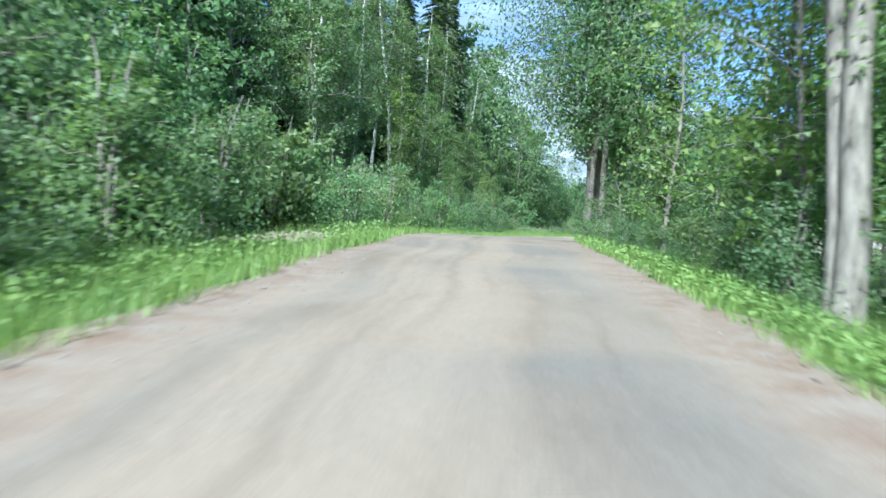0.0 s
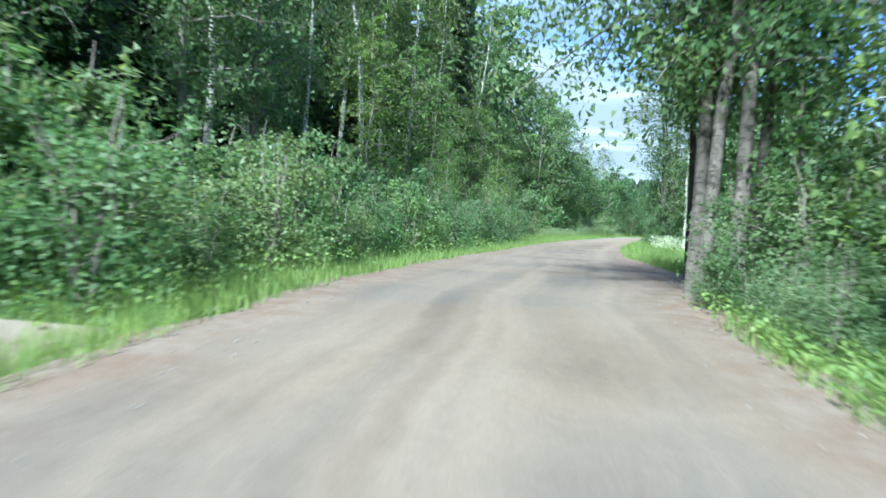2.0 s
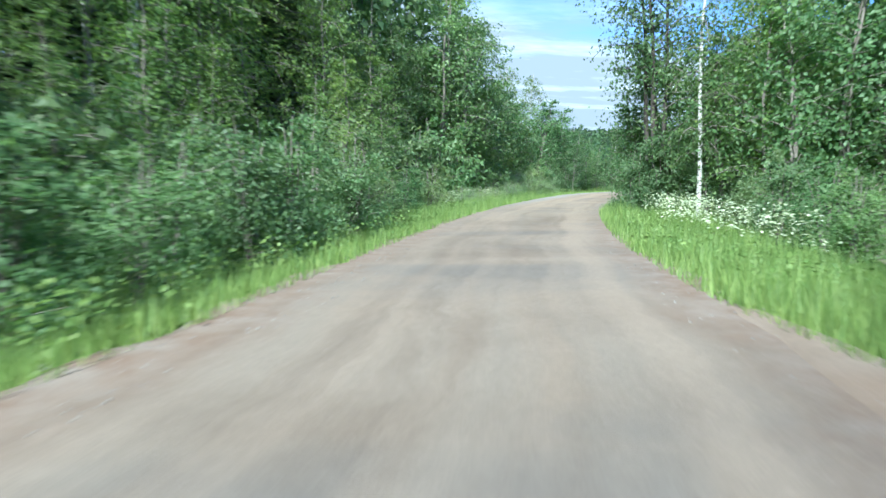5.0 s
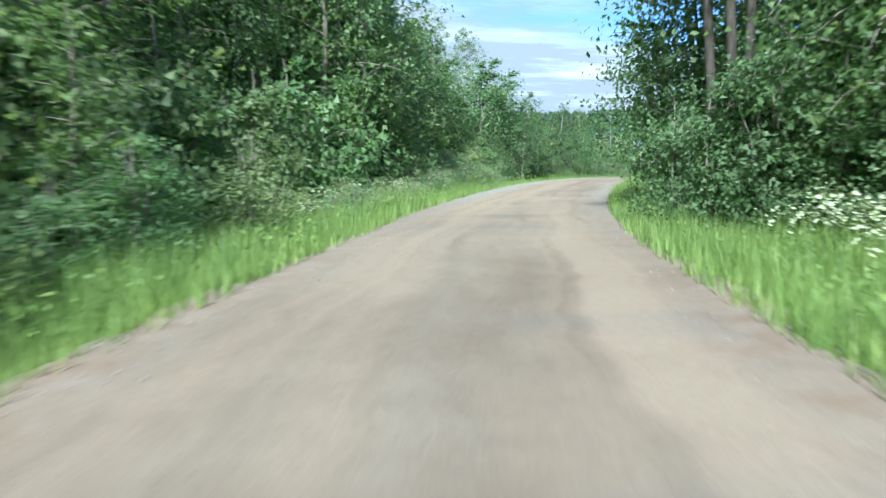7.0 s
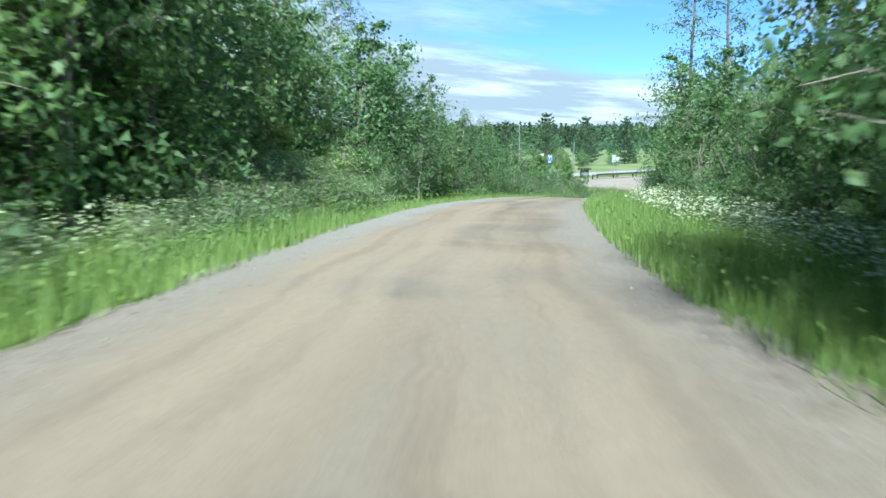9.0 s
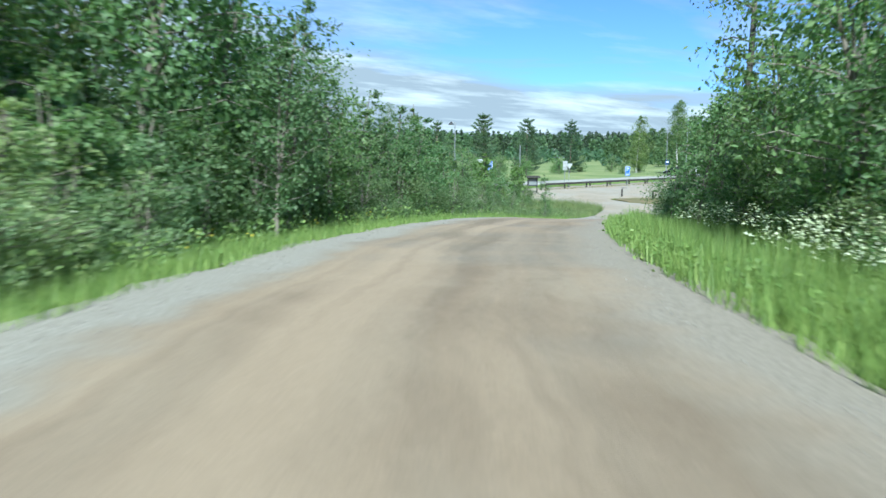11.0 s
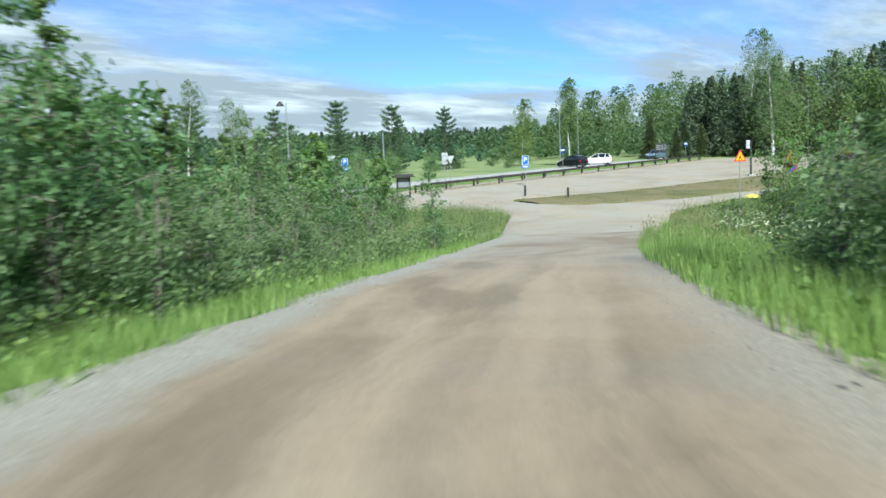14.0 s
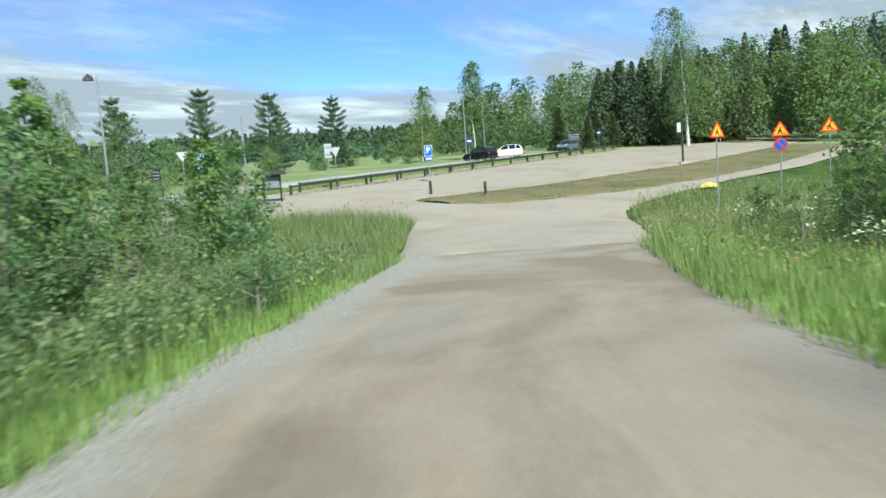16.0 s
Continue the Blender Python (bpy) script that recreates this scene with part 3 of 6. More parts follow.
for k in np.flatnonzero(on_rim):
    j = ((ring[:, 0] - px[k])**2 + (ring[:, 1] - py[k])**2).argmin()
    px[k], py[k] = ring[j]
number = np.full(use.shape, -1)
number[use] = np.arange(use.sum())
corner = np.stack([number[:-1, :-1], number[:-1, 1:], number[1:, 1:], number[1:, :-1]], -1).reshape(-1, 4)
corner = corner[(corner >= 0).all(1)]
corner = corner[~on_rim[corner].all(1)]
pz = ground(px, py) - 0.015 - 0.05 * on_rim
tagged(new("parking_area", mesh("parking_area", np.c_[px, py, pz], corner, "lot_gravel", smooth=True)),
       "pale reddish gravel parking area and junction", "parking area", kind="structure")

hx = np.arange(20, 220, 4.0)
ribbon("highway", np.stack([hx - 1.9, rail_line(hx) + 9.6], -1), np.stack([hx - 0.9, rail_line(hx) + 5.0], -1), len(hx), "asphalt", 0.05, "grey asphalt highway beyond the guard rail", "road")
ix = np.r_[74.1, 74.6, 75.2, 76, 77, np.arange(78, 150.1, 1.5)]
upper = np.interp(ix, (74, 75, 79.5, 85, 94, 108, 131, 152), (142.6, 143.5, 143.4, 142.5, 142.9, 143.4, 146.6, 150))
lower = np.interp(ix, (74, 74.6, 75.9, 79.4, 83.8, 93.8, 108, 150), (140.8, 139.3, 138.1, 136.8, 135.9, 135.3, 136.3, 142))
share = np.r_[0, 0.03, np.linspace(0.1, 0.9, 8), 0.97, 1]
iv = np.stack([np.repeat(ix[:, None], 12, 1), lower[:, None] + (upper - lower)[:, None] * share], -1)
dome = np.sin(np.pi * share) * 0.03 + 0.012 * np.sin(iv[..., 0] * 2.1 + share * 5) - 0.25 * ((share == 0) | (share == 1))
iz = ground(iv[..., 0].ravel(), iv[..., 1].ravel()).reshape(iv.shape[:2]) + dome
i = np.arange(iz.size).reshape(iz.shape)
me = mesh("traffic_island", np.concatenate([iv, iz[..., None]], -1).reshape(-1, 3), np.stack([i[:-1, :-1], i[1:, :-1], i[1:, 1:], i[:-1, 1:]], -1).reshape(-1, 4), "island_soil", smooth=True)
tagged(new("traffic_island", me), "low traffic island of dry soil and short grass", "traffic island", kind="structure")
walkway = spline(np.array([(11.57, 29.26, 0), (12.36, 36.21, 0), (13.75, 43.09, 0), (16.23, 48.87, 0), (19.05, 52.91, 0), (23.23, 55.60, 0), (29.91, 57.04, 0), (42.00, 57.34, 0)]), 1.0)[:, :2]
turned = np.gradient(walkway, axis=0)
turned = np.stack([turned[:, 1], -turned[:, 0]], -1) / np.hypot(*turned.T)[:, None]
ribbon("footpath", walkway - turned * 1.0, walkway + turned * 1.0, len(walkway), "sand", 0.03, "pale gravel footpath on the lower ground", "path", 0.15)
side = np.stack(on_road(np.arange(28.0, 34.6, 0.5), -3.9), -1), np.stack(on_road(np.arange(28.0, 34.6, 0.5), -6.0 + 0.3 * np.sin(np.arange(28.0, 34.6, 0.5) * 2.1)), -1)
ribbon("sand_patch", side[1], side[0], len(side[0]), "sand", 0.22, "pale sandy patch beside the road", "sand", 0.2)

SHOULDER = [(37, 0.0), (42, 1.25), (47.5, 1.15), (50.5, 0.75), (55, 0.45), (59, 0.0)]
bare = np.arange(37, 59.01, 0.5)
taper = ease((bare - 37) / 5) * ease((59 - bare) / 5)
bulge = table(SHOULDER, bare) + 0.10 * np.sin(bare * 2.3) * taper
ribbon("dirt_shoulder", np.stack(on_road(bare, table(EDGE_RIGHT, bare) - 0.35 * taper), -1), np.stack(on_road(bare, table(EDGE_RIGHT, bare) + 0.05 + bulge), -1), len(bare), "dirt", 0.006,
       "bare reddish-brown dirt shoulder with stones", "shoulder", 0.3)


# ---- plants: each kind is modelled in a few forms, then set out ----
def crown_tree(seed, height, base, radius, trunk, leaves, size, leaf, bark, droop=0.2, stems=1, lean=0.04, shape="oval", limbs=26, spread=0.30, far=False, fine=False):
    """A broad-leaved tree: bent trunk, limbs, and leaves clustered on twigs."""
    leaves, size = int(leaves * 0.86), size * 1.07
    rng = np.random.default_rng(seed)
    wood, spots = Build(), []
    boughs = Build() if bark == "birch_bark" else wood
    for k in range(stems):
        turn = rng.uniform(0, 2 * np.pi) + k * 2 * np.pi / stems
        out = 0 if stems == 1 else 0.10 * height
        h = height * (1 if k == 0 else rng.uniform(0.78, 0.97))
        z = np.linspace(0, 1, 11)
        bend = rng.normal(0, lean * height, 2)
        root = np.array((np.cos(turn), np.sin(turn))) * (trunk * 1.6 if stems > 1 else 0)
        xy = root + np.outer(z**1.3, np.array((np.cos(turn), np.sin(turn))) * out + bend) + np.cumsum(rng.normal(0, 0.012 * height, (11, 2)), 0) * z[:, None]
        points = np.c_[xy, z * h - 0.35 * (z == 0)]
        radii = trunk * (1 - z)**0.75 * (1 if k == 0 else 0.8) + 0.012
        radii[0] *= 1.18
        wood.tube(points, radii, 8 if stems < 3 else 4)
        for j in range(limbs // stems):
            f = base / height + (0.97 - base / height) * (j + rng.uniform(0, 1)) / (limbs // stems)
            at = np.array([np.interp(f, z, points[:, i]) for i in range(3)])
            g = (f - base / height) / (1 - base / height)
            reach = radius * {"oval": np.sin(np.pi * (0.16 + 0.80 * g))**0.8, "cone": (1 - g)**0.75 + 0.06, "birch": (0.35 + 1.0 * g * 1.2) * (1 - g)**0.45 + 0.08}[shape]
            reach *= rng.uniform(0.6, 1.15)
            a = j * 2.4 + rng.uniform(-0.5, 0.5)
            rise = rng.uniform(0.35, 0.9) * (1 - 0.3 * g)
            way = np.array((np.cos(a), np.sin(a), 0.0))
            u = np.linspace(0, 1, 5)[:, None]
            limb = at + way * reach * u + np.array((0, 0, 1)) * reach * (rise * u - droop * 1.8 * u**2.2) + rng.normal(0, 0.05 * reach, (5, 3)) * u
            boughs.tube(limb, np.interp(f, z, radii) * np.linspace(0.36, 0.06, 5) + 0.004, 4 if stems < 3 else 3)
            for q in np.linspace(0.28, 1.0, 6):
                p = np.array([np.interp(q, u[:, 0], limb[:, i]) for i in range(3)])
                spots.append((*p, reach * spread * 0.6))
                for _ in range(2):
                    t = rng.normal(0, 1, 3) * (1, 1, 0.6)
                    tip = p + t / np.linalg.norm(t) * reach * spread * rng.uniform(0.6, 1.4) - np.array((0, 0, droop * reach * 0.35))
                    if q > 0.5 and not far and stems < 3 and rng.uniform() < 0.4:
                        boughs.tube([p, (p + tip) / 2 + (0, 0, 0.03), tip], (0.010, 0.007, 0.003), 3)
                    spots.append((*tip, reach * spread * 0.5))
    spots = np.array(spots)
    pick = rng.integers(0, len(spots), leaves)
    at = spots[pick, :3] + rng.normal(0, 1, (leaves, 3)) * (spots[pick, 3] * 0.62)[:, None] * (1, 1, 0.8)
    if stems > 2:
        k = leaves // 4
        ring, turn = radius * np.sqrt(rng.uniform(0.05, 1.0, k)), rng.uniform(0, 2 * np.pi, k)
        at[:k] = np.stack([ring * np.cos(turn), ring * np.sin(turn), height * rng.uniform(0.03, 0.42, k)], 1)
    at[:, 2] = np.maximum(at[:, 2], 0.08)
    away = at - np.array((0, 0, height * 0.55))
    away /= np.linalg.norm(away, axis=1)[:, None] + 1e-6
    v, f = cards(at, size, rng, 0.35, 1.7, droop, away, not fine)
    made = [("trunk", wood.mesh("trunk", bark, smooth=True)), ("crown", mesh("crown", v, f, leaf))]
    if boughs is not wood:
        made.append(("branchwork", boughs.mesh("branchwork", "grey_bark", smooth=True)))
    return made


def spruce_tree(seed, height, radius, trunk, base=0.6, needle="spruce_needle"):
    rng = np.random.default_rng(seed)
    wood = Build()
    z = np.linspace(0, 1, 9)
    wood.tube(np.c_[np.cumsum(rng.normal(0, 0.01, (9, 2)), 0), z * height - 0.3 * (z == 0)], trunk * (1 - z) + 0.012, 8)
    v, f, n = [], [], 0
    h = base
    while h < height * 0.985:
        g = (h - base) / (height - base)
        reach = radius * (1 - g)**0.85 * rng.uniform(0.78, 1.12) + 0.10
        for a in np.linspace(0, 2 * np.pi, int(rng.integers(4, 8)), endpoint=False) + rng.uniform(0, 6):
            a += rng.uniform(-0.25, 0.25)
            r = reach * rng.uniform(0.5, 1.15)
            way = np.array((np.cos(a), np.sin(a), 0))
            across = np.array((-np.sin(a), np.cos(a), 0))
            wood.tube([(0, 0, h), way * r * 0.6 + (0, 0, h - 0.10 * r), way * r + (0, 0, h - 0.22 * r)], (0.02 + 0.01 * r, 0.012, 0.004), 3)
            count = max(4, int(r * 6))
            for q in np.linspace(0.14, 1.0, count):
                p = way * r * q + (0, 0, h + 0.05 * r - 0.32 * r * q**1.5)
                w = (0.26 + 0.20 * r * (1 - 0.65 * q)) * rng.uniform(0.7, 1.3)
                for sign in (-1, 1):
                    tip = p + across * sign * w + way * w * 0.75 - np.array((0, 0, rng.uniform(0.10, 0.55) * w))
                    thick = way * w * 0.22 + np.array((0, 0, 0.05))
                    v += [p - thick * 1.5, p + thick, tip]
                    f.append((n, n + 1, n + 2))
                    n += 3
        h += rng.uniform(0.10, 0.30) * (0.6 + height / 30)
    return ("trunk", wood.mesh("trunk", "dark_bark", smooth=True)), ("crown", mesh("crown", np.array(v), f, needle))


def pine_tree(seed, height, radius, trunk):
    """A young pine: whorls of limbs that bend up at the tips, with brushes of needles along them."""
    rng = np.random.default_rng(seed)
    wood, spots, ways = Build(), [], []
    z = np.linspace(0, 1, 9)
    points = np.c_[np.cumsum(rng.normal(0, 0.006 * height, (9, 2)), 0) * z[:, None], z * height - 0.3 * (z == 0)]
    wood.tube(points, trunk * (1 - z)**0.8 + 0.012, 8)
    for f in np.linspace(0.07, 0.93, 13):
        at = np.array([np.interp(f, z, points[:, i]) for i in range(3)])
        turn = rng.uniform(0, 2 * np.pi)
        count = int(rng.integers(4, 7))
        for j in range(count):
            reach = (radius * 0.86 * (1 - f)**0.62 + 0.18) * rng.uniform(0.35, 1.25)
            a = turn + 2 * np.pi * j / count + rng.uniform(-0.25, 0.25)
            way = np.array((np.cos(a), np.sin(a), 0))
            across = np.array((-np.sin(a), np.cos(a), 0))
            u = np.linspace(0, 1, 4)[:, None]
            limb = at + way * reach * u + np.array((0, 0, 1)) * reach * (-0.02 * u + (0.22 + 0.35 * f) * u**2)
            wood.tube(limb, np.linspace(0.035, 0.008, 4), 4)
            for q in np.linspace(0.25, 1, int(3 + reach * 3.5)):
                p = np.array([np.interp(q, u[:, 0], limb[:, i]) for i in range(3)])
                spots.append(p)
                ways.append(way + (0, 0, 0.7))
                if q > 0.4:
                    for sign in (-1, 1):
                        spots.append(p + (across * sign + way * 0.7 + (0, 0, 0.25)) * reach * rng.uniform(0.08, 0.22))
                        ways.append(across * sign * 0.7 + way + (0, 0, 0.7))
    for q in np.linspace(0.93, 1.0, 5):
        spots.append(np.array([np.interp(q, z, points[:, i]) for i in range(3)]))
        ways.append(np.array((0, 0, 1.5)))
    at, way = np.repeat(np.array(spots), 9, 0), np.repeat(np.array(ways), 9, 0)
    n = len(at)
    at = at + rng.normal(0, 0.07, (n, 3))
    axis = way + rng.normal(size=(n, 3)) * 0.75
    axis /= np.linalg.norm(axis, axis=1)[:, None]
    side = np.cross(axis, rng.normal(size=(n, 3)))
    side /= np.linalg.norm(side, axis=1)[:, None]
    long = rng.uniform(0.20, 0.38, n)[:, None]
    v = np.stack([at - side * 0.036, at + side * 0.036, at + axis * long], 1).reshape(-1, 3)
    return ("trunk", wood.mesh("trunk", "pine_bark", smooth=True)), ("crown", mesh("crown", v, np.arange(3 * n).reshape(-1, 3), "pine_needle"))


FORMS = {}
FIRST = {}


def forms(kind, label, category, makers):
    FORMS[kind] = (label, category, makers)


def plant(kind, x, y, scale=1.0, form=None, turn=None, group="", label=None, tall=1.0, sink=0.05, name=None):
    """Set a plant of that kind on the ground."""
    base_label, category, makers = FORMS[kind]
    form = int(RNG.integers(len(makers))) if form is None else form % len(makers)
    turn = RNG.uniform(0, 360) if turn is None else turn
    m = pose(x, y, ground_at(x, y) - sink, 0, 0, turn) @ Matrix.Diagonal((scale, scale, scale * tall, 1))
    if (kind, form) not in FIRST:
        made = makers[form]()
        ob = thing(name or category.replace(" ", "_"), label or base_label, category.split("_")[-1], group)
        for part_name, me in made:
            part(part_name, me, ob)
        FIRST[kind, form] = ob
        ob.matrix_world = m
        ob.matrix_basis = m
        return ob
    src = FIRST[kind, form]
    ob = copy_thing(src, Matrix())
    ob.matrix_basis = m
    if label:
        ob["label"] = label
    else:
        ob["label"] = base_label
    if group:
        ob["group"] = group
    elif "group" in ob:
        del ob["group"]
    return ob


forms("birch", "slender birch with white bark and hanging leafy twigs", "birch_tree", [
    lambda: crown_tree(11, 13, 4.5, 2.3, 0.13, 7000, 0.085, "birch_leaf", "birch_bark", 0.75, 1, 0.03, "birch", 30, 0.34),
    lambda: crown_tree(12, 13, 5.5, 2.0, 0.12, 6600, 0.085, "birch_leaf", "birch_bark", 0.75, 1, 0.05, "birch", 28, 0.34)])
forms("tree", "broad-leaved roadside tree with light green foliage", "leafy_tree", [
    lambda: crown_tree(21, 11, 2.6, 2.7, 0.14, 7200, 0.100, "aspen_leaf", "grey_bark", 0.15, 1, 0.03, "oval", 30, 0.34),
    lambda: crown_tree(22, 11, 2.0, 2.9, 0.13, 7400, 0.100, "bush_leaf", "grey_bark", 0.22, 2, 0.03, "oval", 34, 0.34),
    lambda: crown_tree(23, 11, 3.4, 2.4, 0.15, 9000, 0.086, "aspen_leaf", "aspen_bark", 0.12, 1, 0.04, "oval", 28, 0.34)])
forms("aspen", "tall aspen with a bare grey trunk and high crown", "aspen_tree", [
    lambda: crown_tree(31, 15, 6.2, 2.8, 0.095, 7600, 0.095, "aspen_leaf", "aspen_bark", 0.2, 1, 0.02, "oval", 28, 0.34),
    lambda: crown_tree(32, 15, 5.6, 2.6, 0.09, 7200, 0.095, "aspen_leaf", "aspen_bark", 0.2, 1, 0.03, "oval", 26, 0.34)])
forms("thin_aspen", "tall aspen with a bare grey trunk and thin crown", "aspen_tree", [
    lambda: crown_tree(46, 13, 4.5, 1.7, 0.12, 2400, 0.095, "aspen_leaf", "aspen_bark", 0.2, 1, 0.02, "oval", 24, 0.34),
    lambda: crown_tree(47, 13, 5.5, 1.6, 0.11, 2200, 0.095, "aspen_leaf", "aspen_bark", 0.2, 1, 0.03, "oval", 22, 0.34)])
forms("bush", "dense green leafy roadside bush", "bush", [
    lambda: crown_tree(41, 3.4, 0.25, 1.35, 0.035, 4900, 0.068, "bush_leaf", "grey_bark", 0.12, 5, 0.03, "oval", 20, 0.48),
    lambda: crown_tree(42, 3.4, 0.2, 1.5, 0.035, 4900, 0.066, "willow_leaf", "grey_bark", 0.12, 6, 0.04, "oval", 20, 0.48),
    lambda: crown_tree(43, 3.4, 0.3, 1.2, 0.035, 4800, 0.068, "aspen_leaf", "grey_bark", 0.15, 4, 0.04, "oval", 20, 0.48)])
forms("thicket", "pale grey-green thicket of tall flowering weeds", "bush", [
    lambda: crown_tree(48, 2.0, 0.1, 1.0, 0.012, 3400, 0.050, "thicket_leaf", "grey_bark", 0.1, 6, 0.03, "oval", 24, 0.5)])
forms("verge_tree", "leafy roadside tree with fine dense foliage", "leafy_tree", [
    lambda: crown_tree(26, 8, 1.0, 2.3, 0.09, 4200, 0.103, "bush_leaf", "grey_bark", 0.15, 2, 0.03, "oval", 36, 0.36, True, True),
    lambda: crown_tree(27, 8, 0.9, 2.1, 0.09, 4200, 0.103, "aspen_leaf", "grey_bark", 0.12, 2, 0.03, "oval", 36, 0.36, True, True)])
forms("tree_far", "broad-leaved forest tree with dense green crown", "leafy_tree", [
    lambda: crown_tree(24, 11, 2.2, 2.8, 0.14, 3300, 0.182, "aspen_leaf", "grey_bark", 0.15, 1, 0.03, "oval", 24, 0.36, True),
    lambda: crown_tree(25, 11, 1.8, 2.9, 0.13, 3300, 0.182, "bush_leaf", "grey_bark", 0.2, 1, 0.03, "oval", 24, 0.36, True)])
forms("bush_back", "dense green leafy bush behind others", "bush", [
    lambda: crown_tree(44, 3.4, 0.2, 1.5, 0.035, 2500, 0.112, "bush_leaf", "grey_bark", 0.12, 4, 0.03, "oval", 20, 0.42, True),
    lambda: crown_tree(45, 3.4, 0.2, 1.4, 0.035, 2500, 0.112, "willow_leaf", "grey_bark", 0.12, 4, 0.04, "oval", 20, 0.42, True)])
forms("dark_tree", "tall roadside tree with a dark bare lower trunk", "alder_tree", [
    lambda: crown_tree(34, 13, 4.6, 2.3, 0.085, 3600, 0.095, "aspen_leaf", "dark_bark", 0.2, 1, 0.012, "oval", 30, 0.36)])
forms("clump_tree", "tall aspen of a clump with a thick bare grey trunk", "aspen_tree", [
    lambda: crown_tree(36, 16, 3.9, 5.2, 0.125, 15500, 0.085, "aspen_leaf", "aspen_bark", 0.42, 1, 0.018, "oval", 40, 0.34),
    lambda: crown_tree(37, 16, 4.2, 5.0, 0.115, 15000, 0.085, "bush_leaf", "aspen_bark", 0.42, 1, 0.022, "oval", 38, 0.34)])
forms("young_birch", "slim leafy roadside birch with foliage coloured pale as if sunlit", "birch_tree", [
    lambda: crown_tree(38, 9, 0.8, 1.9, 0.055, 4600, 0.080, "bright_leaf", "grey_bark", 0.25, 1, 0.03, "oval", 40, 0.36),
    lambda: crown_tree(39, 9, 1.2, 1.7, 0.055, 4400, 0.080, "bright_leaf", "grey_bark", 0.25, 1, 0.04, "oval", 38, 0.36)])
forms("meadow_birch", "tall meadow birch with a white stem", "birch_tree", [
    lambda: crown_tree(14, 12, 4.2, 2.5, 0.075, 10000, 0.115, "birch_leaf", "birch_bark", 0.55, 1, 0.03, "birch", 40, 0.34),
    lambda: crown_tree(15, 12, 1.0, 2.4, 0.07, 11500, 0.115, "birch_leaf", "birch_bark", 0.35, 1, 0.02, "oval", 54, 0.34)])
forms("maple_sapling", "young maple sapling with large bright green leaves", "sapling", [
    lambda: crown_tree(53, 4.4, 0.4, 0.80, 0.035, 2600, 0.105, "bright_leaf", "grey_bark", 0.25, 1, 0.02, "oval", 26, 0.42)])
forms("verge_birch", "white-stemmed birch standing at the verge", "birch_tree", [
    lambda: crown_tree(16, 12, 2.2, 1.9, 0.085, 6200, 0.082, "birch_leaf", "birch_bark", 0.55, 1, 0.02, "oval", 40, 0.34)])
forms("big_birch", "large birch with a forked white trunk and broad crown", "birch_tree", [
    lambda: crown_tree(13, 20, 4.4, 5.0, 0.22, 13500, 0.14, "birch_leaf", "birch_bark", 0.62, 1, 0.03, "oval", 42, 0.30)])
forms("old_tree", "old roadside tree with a forked grey trunk", "old_tree", [
    lambda: crown_tree(33, 15, 5.0, 3.2, 0.19, 6400, 0.115, "birch_leaf", "grey_bark", 0.35, 2, 0.015, "oval", 30, 0.34)])
forms("sapling", "thin young birch sapling with small leaves", "sapling", [
    lambda: crown_tree(51, 5, 0.7, 0.95, 0.04, 2500, 0.071, "birch_leaf", "grey_bark", 0.1, 1, 0.03, "cone", 22, 0.42, True),
    lambda: crown_tree(52, 5, 0.5, 1.1, 0.04, 2500, 0.072, "bush_leaf", "grey_bark", 0.05, 1, 0.04, "cone", 22, 0.44, True)])
forms("spruce", "tall dark green spruce with drooping branches", "spruce_tree", [
    lambda: spruce_tree(61, 20, 3.0, 0.20, 1.5), lambda: spruce_tree(62, 20, 2.6, 0.19, 2.5)])
forms("young_spruce", "small dense dark spruce at the edge of the yard", "spruce_tree", [lambda: spruce_tree(63, 6, 1.8, 0.08, 0.25, "young_needle")])
forms("pine", "bushy young pine standing in the meadow", "pine_tree", [lambda: pine_tree(71, 9, 2.9, 0.13), lambda: pine_tree(72, 9, 2.6, 0.12), lambda: pine_tree(73, 9, 2.4, 0.12)])


def row(kind, s0, s1, side, e0, e1, gap, h0, h1, group, native, form=None):
    """Plants along a stretch of road: e is the distance from the road's edge, h the height."""
    s = s0
    while s < s1:
        e = RNG.uniform(e0, e1)
        edge = table(EDGE_RIGHT, s) if side > 0 else table(EDGE_LEFT, s)
        x, y = on_road(s + RNG.uniform(-0.3, 0.3) * gap, side * (edge + e))
        h = RNG.uniform(h0, h1)
        plant(kind, float(x), float(y), h / native, form, group=group, tall=RNG.uniform(0.92, 1.1))
        s += gap * RNG.uniform(0.75, 1.3)


LW, RW = "bushes on the left bank", "bushes on the right verge"
# left side
row("bush", 8, 27, -1, 2.4, 4.0, 2.6, 2.2, 3.6, LW, 3.4)
row("bush", 25, 39, -1, 4.9, 5.9, 1.15, 2.4, 3.6, LW, 3.4)
row("bush", 16, 37, -1, 5.5, 8.0, 2.1, 4.0, 5.6, LW, 3.4)
row("tree", 22, 36, -1, 8.5, 11.0, 4.6, 8, 11.5, "trees on the left bank", 11)
row("tree", 43, 57, -1, 6.5, 9.0, 3.0, 8.5, 12, "trees on the left bank", 11)
row("tree_far", 24, 44, -1, 10, 16, 4.6, 12, 15, "trees on the left bank", 11)
row("bush", 36, 72, -1, 1.6, 2.6, 1.7, 1.8, 2.9, LW, 3.4)
row("bush_back", 36, 76, -1, 3.4, 5.2, 1.9, 2.8, 3.7, LW, 3.4)
row("bush", 73, 82, -1, 2.0, 3.2, 1.7, 1.8, 2.6, LW, 3.4)
